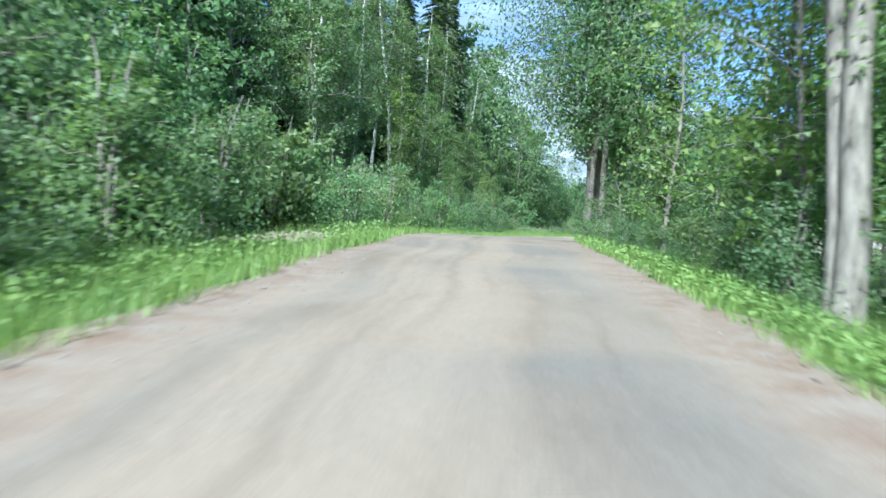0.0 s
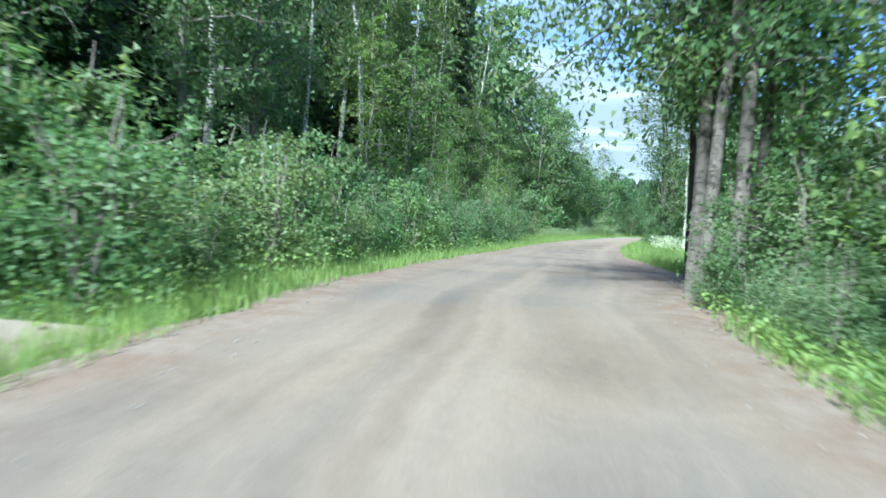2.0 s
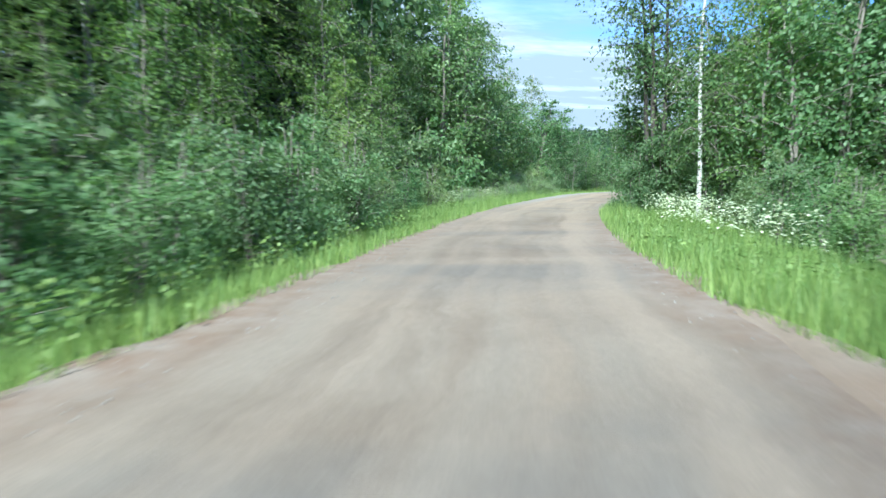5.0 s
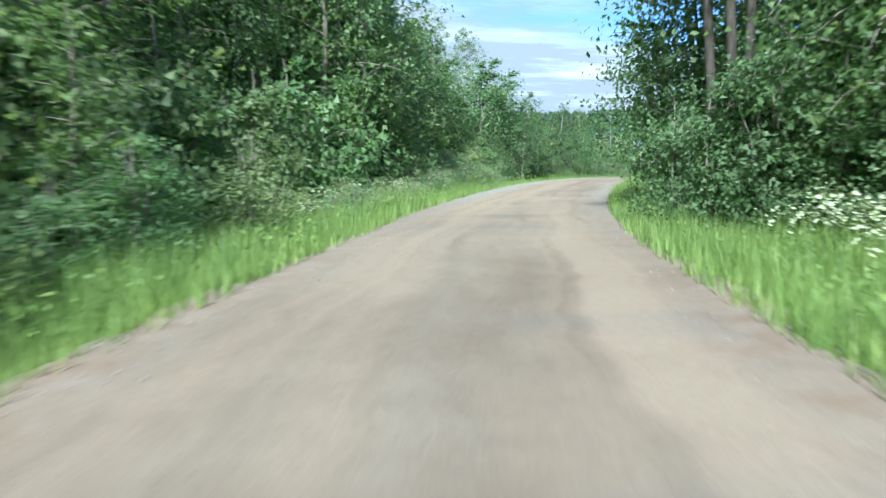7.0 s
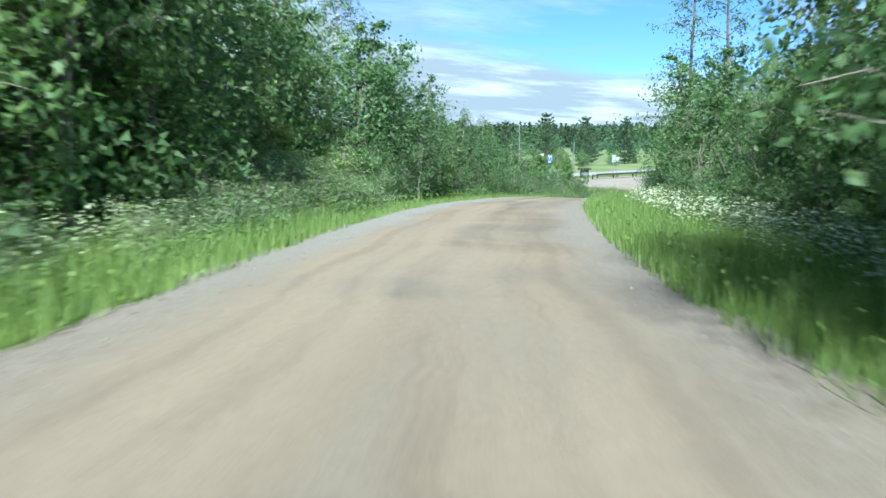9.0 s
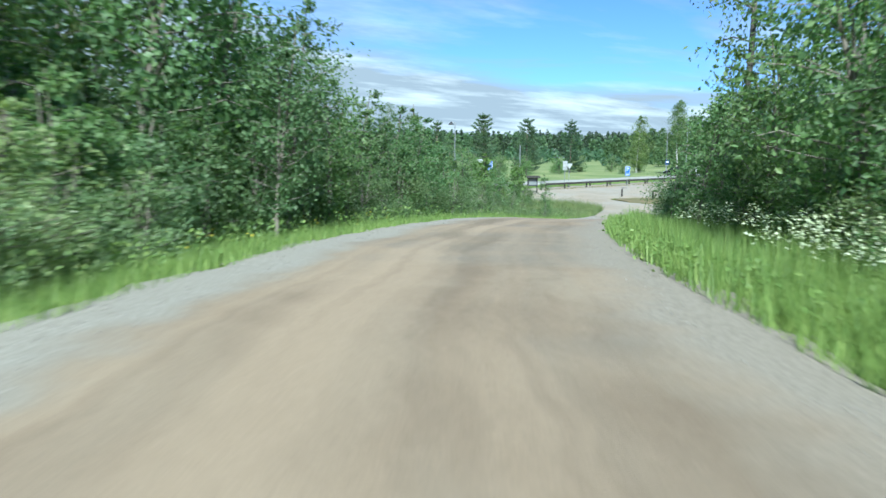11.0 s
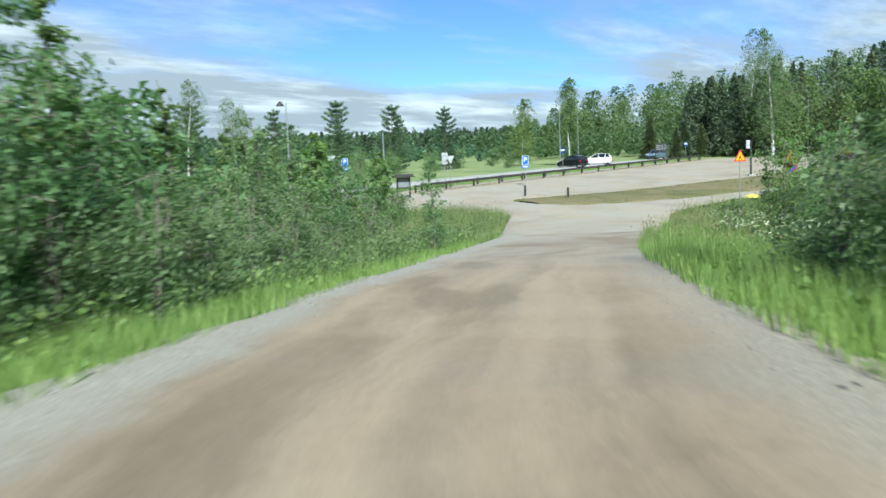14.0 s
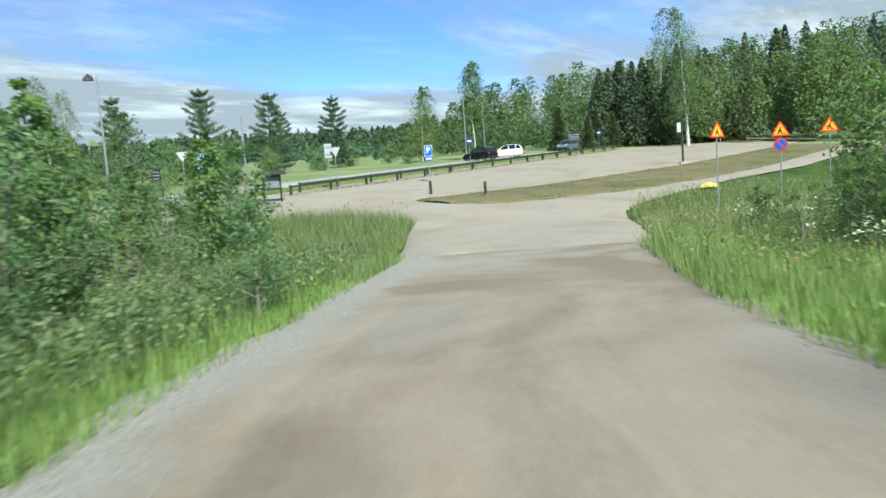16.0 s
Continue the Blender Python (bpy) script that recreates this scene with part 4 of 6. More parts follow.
row("young_birch", 61, 75, -1, 5.0, 7.2, 2.2, 7.5, 10.0, "birches on the left bank", 9)
row("bush_back", 76, 104, -1, 4.0, 5.6, 2.0, 3.6, 4.8, LW, 3.4)
row("young_birch", 75, 87, -1, 5.4, 7.6, 2.3, 8.5, 11.0, "birches on the left bank", 9)
row("tree", 87, 101, -1, 6.0, 8.5, 2.9, 8.5, 11.5, "trees on the left bank", 11)
row("tree_far", 66, 100, -1, 11, 15, 4.4, 11, 13.5, "trees on the left bank", 11)
row("young_birch", 61, 79, -1, 3.0, 4.4, 3.4, 3.8, 5.6, "birches on the left bank", 9)
row("young_birch", 98, 114, -1, 4.4, 5.4, 3.8, 5.6, 7.6, "birches on the left bank", 9)
row("thicket", 84, 102, -1, 1.3, 2.4, 1.0, 0.9, 1.5, LW, 2.0)
row("thicket", 102, 114, -1, 1.7, 2.5, 0.7, 1.3, 1.8, LW, 2.0)
row("thicket", 101, 114, -1, 2.8, 4.2, 0.7, 1.7, 2.4, LW, 2.0)
row("bush", 113, 136, -1, 3.0, 4.2, 1.7, 2.6, 3.4, LW, 3.4)
row("verge_tree", 98, 115, -1, 4.8, 7.0, 1.8, 8.2, 10.5, "trees on the left bank", 8)
row("tree_far", 94, 124, -1, 8.0, 12, 2.0, 8.0, 10.5, "trees on the left bank", 11)
row("sapling", 112, 137, -1, 4.2, 6.5, 1.4, 4.0, 5.4, "saplings on the left verge", 5)
row("bush_back", 112, 140, -1, 5.0, 7.5, 1.9, 3.6, 4.6, LW, 3.4)
row("bush", 136, 150, -1, 1.8, 3.0, 1.5, 1.2, 1.8, LW, 3.4, 1)
row("bush", 137, 154, -1, 3.6, 6.0, 1.6, 1.9, 2.8, LW, 3.4, 1)
row("bush_back", 137, 154, -1, 6.5, 10.5, 1.4, 2.6, 3.8, LW, 3.4, 1)
row("sapling", 137, 151, -1, 6, 12, 1.8, 3.8, 5.4, "saplings on the left verge", 5)
row("tree_far", 112, 127, -1, 9, 14, 3.2, 5.8, 7.4, "trees on the left bank", 11)
for x, y, h in ((-3.98, 56.81, 17), (-2.54, 55.06, 18), (-7.18, 40.77, 16), (-6.76, 62.21, 18), (-10.13, 48.49, 17), (-0.04, 59.03, 17), (23.0, 104.4, 12.5), (24.5, 106.2, 12), (13.2, 96.6, 12.5), (12, 91, 12.5)):
    plant("birch", x, y, h / 13, group="birches on the left bank")
for x, y, h in ((12.6, 84.6, 14), (14.2, 86.0, 12.5), (15.8, 88.8, 9.5)):
    plant("tree", x, y, h / 11, group="birches on the left bank")
for x, y, h in ((5.0, 80, 19), (7.8, 84, 18.5), (9.5, 88, 17), (12, 91.5, 15.5), (15, 94, 14), (6.5, 90, 18), (17.5, 97, 12.5), (10.5, 96, 15)):
    plant("tree_far", x, y, h / 11, group="tall trees behind the left bank", tall=1.15)
for x, y, h in ((-1.6, 66.6, 21), (1.6, 70.8, 21), (3.3, 75.5, 20), (-5.1, 63.5, 22), (-7.7, 58.2, 21), (-9.3, 66.4, 22), (2.8, 82.1, 20), (-13.6, 53.8, 21), (-13.7, 42.7, 20), (-15.8, 62.0, 22), (-4.0, 77.7, 21),
                (-10.1, 53.4, 20), (-16.2, 48.0, 21), (-13.3, 36.7, 19), (-18.5, 35.2, 20), (-1.6, 72.2, 19)):
    plant("spruce", x, y, h / 16.5, group="spruces on the left bank")
for x, y, h in ((24.9, 104.2, 9.0), (26.3, 105.8, 8.8), (27.3, 106.9, 8.4), (28.5, 108.6, 8.0), (29.8, 110.4, 7.2), (31.4, 112.0, 6.0), (33.8, 112.0, 5.3), (35.8, 113.3, 4.9), (37.6, 114.7, 4.6), (39.5, 116.0, 3.8)):
    plant("verge_tree", x, y, h / 8, group="trees on the left bank")
# right side
row("bush", 15, 27, 1, 1.9, 3.2, 2.3, 1.5, 2.4, RW, 3.4)
row("bush", 27, 40, 1, 1.5, 2.6, 2.3, 1.2, 1.9, RW, 3.4)
row("sapling", 13, 40, 1, 2.2, 5.5, 2.6, 4.0, 7.0, "saplings on the right verge", 5)
row("tree", 15, 38, 1, 7.0, 10.5, 4.2, 8, 11, "trees on the right bank", 11)
row("tree_far", 12, 36, 1, 11, 16, 4.0, 12, 15, "trees on the right bank", 11)
for k, (x, y, h) in enumerate(((4.45, 28.46, 16), (4.20, 27.48, 15.5), (4.62, 27.14, 16), (5.32, 28.07, 15))):
    plant("clump_tree", x, y, h / 16, k, group="clump of aspens", turn=x * 700)
for x, y, h in ((3.83, 26.22, 1.0), (4.32, 26.17, 2.0), (3.94, 25.30, 0.8), (4.60, 24.93, 1.4), (5.24, 24.27, 2.2), (5.84, 25.21, 3.2), (4.40, 23.95, 0.9)):
    plant("bush", x, y, h / 3.4, 2, group=RW)
plant("bush", 5.07, 25.59, 2.6 / 3.4, 2, group=RW)
plant("bush", 5.68, 26.63, 3.0 / 3.4, 2, group=RW)
plant("sapling", 5.79, 27.73, 7 / 5, 1, 10, group="saplings on the right verge")
plant("sapling", 6.29, 25.77, 7 / 5, 0, 10, group="saplings on the right verge")
plant("old_tree", 2.51, 9.48, 1.0, 0, 40)
plant("dark_tree", 6.11, 32.61, 1.0, 0, 30)
plant("aspen", 8.67, 38.48, 0.75, 0, group="thin trees beside the footpath")
plant("aspen", 9.00, 38.85, 0.55, 1, group="thin trees beside the footpath")
for x, y, h in ((22.5, 63.8, 10), (25.5, 64.2, 12), (29, 65, 12.5), (33, 66.5, 13), (24.5, 67.8, 12.5), (28, 69, 13), (37, 68, 13), (21.5, 36, 12), (24, 42, 12.5), (27, 48, 13)):
    plant("tree", x, y, h / 11, group="trees beside the footpath", tall=1.08)
row("bush", 67, 81, 1, 4.0, 5.6, 1.8, 1.6, 2.4, RW, 3.4)
for x, y, h in ((19.4, 60.4, 9.0), (20.9, 62.4, 10.0), (22.6, 66.6, 10.5)):
    plant("young_birch", x, y, h / 9, group="birches on the right verge")
for x, y, h in ((19.6, 59.0, 8.0), (21.8, 60.0, 9.0), (24.2, 60.6, 9.0), (26.8, 61.0, 9.5), (29.6, 61.6, 10.0), (32.6, 62.4, 10.0)):
    plant("verge_tree", x, y, h / 8, group="trees beside the footpath")
plant("verge_birch", 18.3, 62.7, 1.0, 0, 15)
for x, y in ((18.0, 66.0), (18.5, 66.4), (18.2, 66.9)):
    plant("dark_tree", x + 0.3, y + 0.4, 1.15, group="clump of dark trunks")
for x, y, h in ((20.6, 66.4, 7.5), (20.4, 69.4, 7.5), (19.9, 63.8, 7.0), (21.6, 71.4, 8.0), (19.4, 69.6, 5.0), (20.4, 72.0, 5.5)):
    plant("verge_tree", x, y, h / 8, group="trees on the right bank")
for x, y, h in ((18.2, 65.3, 2.4), (18.9, 66.0, 3.4), (18.7, 64.4, 2.6), (17.9, 66.4, 3.2), (19.4, 64.9, 3.4), (18.5, 65.7, 3.8), (18.3, 68.4, 3.0)):
    plant("bush", x, y, h / 3.4, 2, group=RW)
row("verge_tree", 84, 105, 1, 4.4, 5.6, 2.0, 6.5, 8.5, "trees on the right bank", 8)
row("bush", 80, 106, 1, 3.3, 4.2, 1.7, 1.8, 2.6, RW, 3.4)
row("tree_far", 78, 106, 1, 9.0, 12, 3.2, 9, 12, "trees on the right bank", 11)
row("bush", 106, 126, 1, 3.4, 4.6, 1.8, 2.2, 3.2, RW, 3.4)
row("tree", 106, 127, 1, 4.8, 7.5, 2.2, 4.8, 6.6, "trees on the right bank", 11)
plant("thin_aspen", 43.1, 101.8, 1.0, 0, 60, tall=1.1)
plant("thin_aspen", 41.2, 97.1, 0.95, 1, 10, tall=1.1)
row("tree_far", 110, 134, 1, 9, 15, 3.0, 6, 8, "trees on the right bank", 11)
row("bush", 126, 138, 1, 3.8, 5.6, 2.8, 1.6, 2.4, RW, 3.4, 1)
row("tree", 124, 136, 1, 6.0, 8.5, 2.2, 4.8, 6.4, "trees on the right bank", 11)
for x, y, h in ((60.5, 116.3, 3.6), (62.0, 117.6, 3.0), (64.0, 116.2, 3.6), (66.8, 119.3, 2.4), (68.6, 118.2, 2.8), (59.2, 114.0, 4.0)):
    plant("sapling", x, y, h / 5, group="saplings on the right verge")
for x, y, h in ((61.2, 115.4, 1.8), (63.4, 115.0, 2.0), (66.2, 121.2, 1.7), (67.2, 117.2, 1.8), (70.0, 119.6, 1.6), (65.0, 118.6, 1.4), (72.5, 121.5, 1.6), (58.8, 112.8, 2.4)):
    plant("bush", x, y, h / 3.4, group=RW)
row("sapling", 137, 160, 1, 6.0, 10, 2.0, 2.2, 3.4, "saplings on the right verge", 5)
row("bush", 139, 162, 1, 6.5, 12, 1.8, 1.3, 2.0, RW, 3.4)
# round the yard
for x, y, h in ((84.8, 185.4, 8.6), (90.9, 182.4, 8.0), (103.0, 186.8, 8.2), (71.5, 176.0, 7.0), (101, 195, 7)):
    plant("pine", x, y, h / 8.4, group="pines in the meadow")
plant("meadow_birch", 115.0, 174.2, 12.2 / 12, 0, 20, label="tall meadow birch with a white stem and broad hanging crown")
plant("meadow_birch", 114.5, 183.0, 10.0 / 12, 1, 0, label="birch in the meadow leafy down to the ground")
for x, y, h in ((158, 172, 18), (63.0, 166.0, 8.5)):
    plant("birch", x, y, h / 13, group="birches round the yard")
plant("big_birch", 147.6, 161.9, 1.0, 0, 40)
for x, y, h in ((138, 172.5, 5), (141, 173, 6), (144, 172, 5.5), (147.5, 171, 7.5), (151, 170, 8), (154, 168.5, 9), (163, 166, 8), (170, 165, 8.5), (157, 166, 6.5), (157, 176, 8), (149, 178, 7.5), (143, 181, 7)):
    plant("young_spruce", x, y, h / 6, group="small spruces round the yard")
for x, y, h in ((50.8, 132.5, 4.4), (48.2, 135.0, 4.4), (57.5, 140.5, 3.4), (60.6, 138.2, 2.0), (63.8, 145.5, 4.2), (61.0, 142.5, 2.6), (57.0, 146.5, 4.6), (55.0, 141.0, 4.2), (53.5, 136.5, 4.2), (50.0, 136.0, 4.2), (47.5, 139, 4.8), (44, 133.5, 5.6)):
    plant("sapling", x, y, h / 5, group="saplings by the junction")
for x, y, h in ((56.5, 160, 9.5), (66.0, 171.5, 8.0)):
    plant("birch", x, y, h / 13, group="birches round the yard")
for x, y, h in ((52, 163, 8), (59.5, 167.5, 7.5), (47, 153, 8.5)):
    plant("pine", x, y, h / 9, group="pines in the meadow")
for x, y, h in ((48, 158, 8.5), (66.5, 162.5, 6.0), (43, 150, 8.5), (40, 143, 8)):
    plant("tree_far", x, y, h / 11, group="trees left of the yard")
for x, y, h in ((56, 139, 3.2), (54, 143, 3.4), (58, 143.5, 2.8), (52, 146.5, 3.8), (60, 147.5, 2.8), (49, 141, 3.8), (61.5, 144.5, 2.4), (76, 172, 3.0), (83, 178.5, 3.4), (98, 184, 3.0), (106, 188, 3.6), (115, 190, 3.2),
                (93, 186, 2.6), (88, 190, 3.4), (108, 179, 2.2), (119, 187, 3.0), (72, 181, 3.5)):
    plant("bush_back", x, y, h / 3.4, group="bushes by the junction")
for x, y, h in ((60.5, 139.0, 2.5), (61.6, 140.4, 2.0), (59.2, 138.0, 2.2), (58.5, 137.5, 1.7), (56.0, 135.0, 1.9), (62, 149, 2.4), (54, 151, 2.6), (49, 150, 3.0), (68.5, 168.5, 3.0), (80, 173, 3.2), (78, 170.5, 2.4), (86.5, 176, 3.0), (95.5, 180, 2.6),
                (74.0, 171, 4.0)):
    plant("bush", x, y, h / 3.4, group="bushes by the junction")

plant("tree", 5.0, 29.4, 13.5 / 11, 0, 75, group="clump of aspens", label="leafy aspen hanging over the gravel road")
row("young_birch", 15, 37, 1, 2.4, 5.0, 2.3, 7.0, 10.5, "birches on the right verge", 9)
row("tree_far", 20, 48, 1, 9.0, 13, 4.6, 9, 13, "trees on the right bank", 11)
for x, y in ((-6.95, 46.17), (-5.11, 50.50), (-7.50, 52.75), (1.40, 63.40), (5.13, 72.57), (-1.68, 60.70)):
    plant("birch", x, y, 0.85, group="birches on the left bank", tall=1.55)
row("sapling", 126, 142, -1, 3.2, 5.0, 1.6, 3.4, 4.6, "saplings on the left verge", 5)
row("verge_tree", 125, 133, -1, 3.8, 5.4, 1.8, 4.0, 5.4, "trees on the left bank", 8)
row("bush", 126, 140, -1, 2.0, 3.0, 1.5, 1.5, 2.4, LW, 3.4, 1)
row("bush", 134, 148, 1, 4.4, 7.0, 2.8, 1.5, 2.2, RW, 3.4, 1)
row("sapling", 131, 140, 1, 3.6, 5.4, 1.7, 3.2, 4.6, "saplings on the right verge", 5)
row("verge_tree", 115, 127, 1, 4.0, 5.2, 2.2, 5.4, 7.0, "trees on the right bank", 8)
for x, y, h in ((48.0, 124.8, 3.6), (47.0, 127.0, 4.4), (49.4, 128.2, 3.2), (45.6, 124.0, 4.6)):
    plant("verge_tree", x, y, h / 8, group="trees on the left bank")
for x, y, h in ((63.4, 117.2, 4.2), (64.8, 116.2, 4.8), (62.2, 115.6, 4.2), (66.0, 117.6, 3.8)):
    plant("verge_tree", x, y, h / 8, group="trees on the right bank")
plant("bush", 60.6, 118.3, 1.5 / 3.4, group=RW)
for x, y, h in ((29.6, 106.8, 6.9), (31.4, 107.7, 5.6), (28.3, 103.4, 5.6)):
    plant("verge_tree", x, y, h / 9.6, group="trees on the left bank", tall=1.2)
plant("maple_sapling", 49.85, 128.1, 1.08, 0, 0)
plant("maple_sapling", 56.7, 134.5, 1.0, 0, 130)
plant("sapling", 51.0, 123.0, 3.0 / 5, 1, 40, label="slight young sapling in the tall verge grass")
for x, y, h in ((51.4, 128.4, 2.6), (52.8, 130.8, 3.4), (51.0, 130.6, 4.0)):
    plant("sapling", x, y, h / 5, group="saplings on the left verge")
for x, y, h in ((42.3, 102.9, 4.8), (43.6, 103.2, 5.4), (44.8, 104.8, 3.6)):
    plant("verge_tree", x, y, h / 8, group="trees on the right bank")
for x, y, h in ((43.2, 104.8, 2.0), (45.6, 106.8, 1.9), (47.2, 108.8, 2.6), (46.2, 107.2, 2.8)):
    plant("bush", x, y, h / 3.4, group=RW)
row("bush", 33, 41, 1, 0.6, 1.6, 0.9, 0.7, 1.2, RW, 3.4)


# ---- plants that nobody could count ----
def blades(x, y, height, rng, width=0.012, bend=0.35):
    n = len(x)
    z = ground(x, y) - 0.06
    a = rng.uniform(0, 2 * np.pi, n)
    side = np.stack([np.cos(a), np.sin(a), 0 * a], 1) * (width * rng.uniform(0.7, 1.5, n))[:, None]
    lean = np.stack([np.cos(a + 1.6), np.sin(a + 1.6), 0 * a], 1) * (height * bend * rng.uniform(0.2, 1.3, n))[:, None]
    root = np.stack([x, y, z], 1)
    up = np.stack([0 * x, 0 * x, height + 0.06], 1)
    v = np.stack([root - side, root + side, root + up + lean], 1).reshape(-1, 3)
    return v, np.arange(3 * n).reshape(-1, 3).tolist()


def verge_points(n, s0, s1, side, e0, e1, power=1.0):
    s = RNG.uniform(s0, s1, n)
    e = e0 + (e1 - e0) * RNG.uniform(0, 1, n)**power
    edge = table(EDGE_RIGHT, s) if side > 0 else table(EDGE_LEFT, s)
    return on_road(s, side * (edge + e))


def outside_yard(x, y):
    s, l, _ = nearest(x, y)
    bare_e = table(SHOULDER, s) - 0.1
    keep = ~((l > 0) & (l < table(EDGE_RIGHT, s) + bare_e) & (s > 37) & (s < 59))
    keep &= ~((s > 28.2) & (s < 34.4) & (l < -4.2) & (l > -5.9))
    keep &= ~in_polygon(x, y, YARD) & ((l > table(EDGE_RIGHT, s) - 0.1) | (l < -table(EDGE_LEFT, s) + 0.1))
    return x[keep], y[keep]


def stuff(name, pieces, material, label, category):
    b_v, b_f, n = [], [], 0
    for v, f in pieces:
        b_v.append(v)
        b_f += [tuple(int(i) + n for i in q) for q in f]
        n += len(v)
    return tagged(new(name, mesh(name, np.vstack(b_v), b_f, material)), label, category, kind="stuff")


grass = []
for side, stretch in ((-1, ((5, 30, 0.42), (30, 74, 0.36), (74, 104, 0.55), (104, 136, 0.30), (136, 158, 0.30))), (1, ((5, 40, 0.30), (40, 58, 0.42), (58, 76, 0.44), (76, 128, 0.55), (128, 158, 0.50)))):
    for s0, s1, h in stretch:
        for e0, e1, density, power in ((-0.15, 1.0, 260, 0.8), (0.6, 3.6, 230 if s0 > 38 else 130, 1.2)):
            n = int((s1 - s0) * (e1 - e0) * density)
            x, y = outside_yard(*verge_points(n, s0, s1, side, e0, e1, power))
            clump = 0.65 + 0.5 * np.sin(x * 1.9 + np.sin(y * 1.3) * 2) * np.cos(y * 1.7)
            grass.append(blades(x, y, h * (0.55 if e1 <= 1 else 1.0) * RNG.uniform(0.5, 1.35, len(x)) * (0.8 + 0.4 * clump), RNG, 0.0075, 0.5))
# the slope down to the footpath
x, y = verge_points(30000, 39, 64, 1, 3.2, 11.0, 1.2)
keep = np.min(np.hypot(x[:, None] - walkway[:, 0], y[:, None] - walkway[:, 1]), 1) > 1.15
grass.append(blades(x[keep], y[keep], RNG.uniform(0.12, 0.42, keep.sum()), RNG, 0.010, 0.5))
corner = []
for cx, cy, rx, ry, n, h in ((62.5, 137.0, 7.5, 6.0, 36000, 0.45), (66.0, 118.0, 12, 9, 56000, 0.45), (80, 125, 14, 7.5, 20000, 0.42), (58, 147, 8, 7, 4000, 0.45)):
    x, y = outside_yard(RNG.uniform(cx - rx, cx + rx, n), RNG.uniform(cy - ry, cy + ry, n))
    corner.append(blades(x, y, h * RNG.uniform(0.5, 1.35, len(x)), RNG, 0.0065, 0.9))
x = RNG.uniform(70, 150, 9000)
grass.append(blades(x, rail_line(x) + RNG.uniform(2.2, 4.8, 9000), RNG.uniform(0.06, 0.22, 9000), RNG, 0.03))
heads = []
for cx, cy, rx, ry, n in ((62.5, 135.5, 7.0, 5.0, 350), (64.0, 119.0, 10, 7, 1700), (75, 126.5, 9, 5, 900)):
    x, y = outside_yard(RNG.uniform(cx - rx, cx + rx, n), RNG.uniform(cy - ry, cy + ry, n))
    stem = RNG.uniform(0.55, 0.85, len(x))
    v, f = blades(x, y, stem, RNG, 0.004, 0.35)
    heads.append((v, f))
    at = v.reshape(-1, 3, 3)[:, 2]
    heads.append(cards(np.repeat(at, 3, 0) - np.abs(RNG.normal(0, 0.05, (3 * len(at), 3))) * (0.3, 0.3, 1), 0.035, RNG, 0.1, 2.4))
stuff("seed_heads", heads, "seed_head", "pale brown seed heads above the meadow grass", "grass")
stuff("verge_grass", grass, "grass", "tall bright green grass along the verges", "grass")
stuff("corner_grass", corner, "meadow_grass", "tall pale green meadow grass on the junction corners", "grass")
n = 24000
x, y = outside_yard(RNG.uniform(73, 135, n), RNG.uniform(135.5, 147, n))
x2 = RNG.uniform(72, 136, 3500)
y2 = rail_line(x2) + RNG.normal(-0.2, 0.35, 3500)
stuff("dry_grass", [blades(x, y, RNG.uniform(0.03, 0.13, len(x)) * (0.6 + 0.7 * (np.sin(x * 0.9 + np.sin(y * 1.4)) > 0)), RNG, 0.018, 1.1), blades(x2, y2, RNG.uniform(0.03, 0.10, len(x2)), RNG, 0.03, 0.9)], "dry_grass",
      "short dry yellowish grass on the traffic island", "grass")


def tufts(x, y, count, reach, size, rng, up=0.8, z0=0.05, z1=0.3):
    at = np.repeat(np.stack([x, y, ground(x, y)], 1), count, 0)
    at += rng.normal(0, 1, at.shape) * (reach, reach, 0)
    at[:, 2] = np.repeat(ground(x, y), count) + rng.uniform(z0, z1, len(at))
    return cards(at, size, rng, up, 1.25)


weeds = [tufts(*verge_points(420, 8, 40, 1, 0.1, 1.3), 20, 0.17, 0.058, RNG, 0.9, 0.04, 0.30), tufts(*verge_points(260, 112, 130, 1, 0.1, 1.6), 18, 0.20, 0.062, RNG, 1.0, 0.04, 0.30),
         tufts(*outside_yard(*verge_points(300, 8, 32, -1, 0.2, 2.4)), 18, 0.20, 0.056, RNG, 0.7, 0.05, 0.5), tufts(*outside_yard(*verge_points(420, 32, 100, -1, 0.4, 2.2)), 14, 0.24, 0.058, RNG, 0.6, 0.05, 0.6),
         tufts(*verge_points(320, 104, 155, -1, 0.3, 3.0), 14, 0.24, 0.058, RNG, 0.6, 0.05, 0.6), tufts(*verge_points(320, 60, 112, 1, 0.4, 2.6), 16, 0.2, 0.056, RNG, 0.6, 0.05, 0.5),
         tufts(*verge_points(260, 130, 156, 1, 0.6, 6.0), 12, 0.2, 0.07, RNG, 0.6, 0.05, 0.5)]
stuff("broadleaf_weeds", weeds, "weed_leaf", "low bright green broad-leaved weeds at the road edge", "weeds")


def parsley(x, y, rng):
    """Stems with flat white flower heads."""
    z = ground(x, y)
    h = rng.uniform(0.65, 1.15, len(x))
    stems = blades(x, y, h, rng, 0.008, 0.12)
    at = np.repeat(np.stack([x, y, z + h], 1), 11, 0) + rng.normal(0, 1, (11 * len(x), 3)) * (0.10, 0.10, 0.07)
    return stems, cards(at, 0.060, rng, 1.6, 1.05)


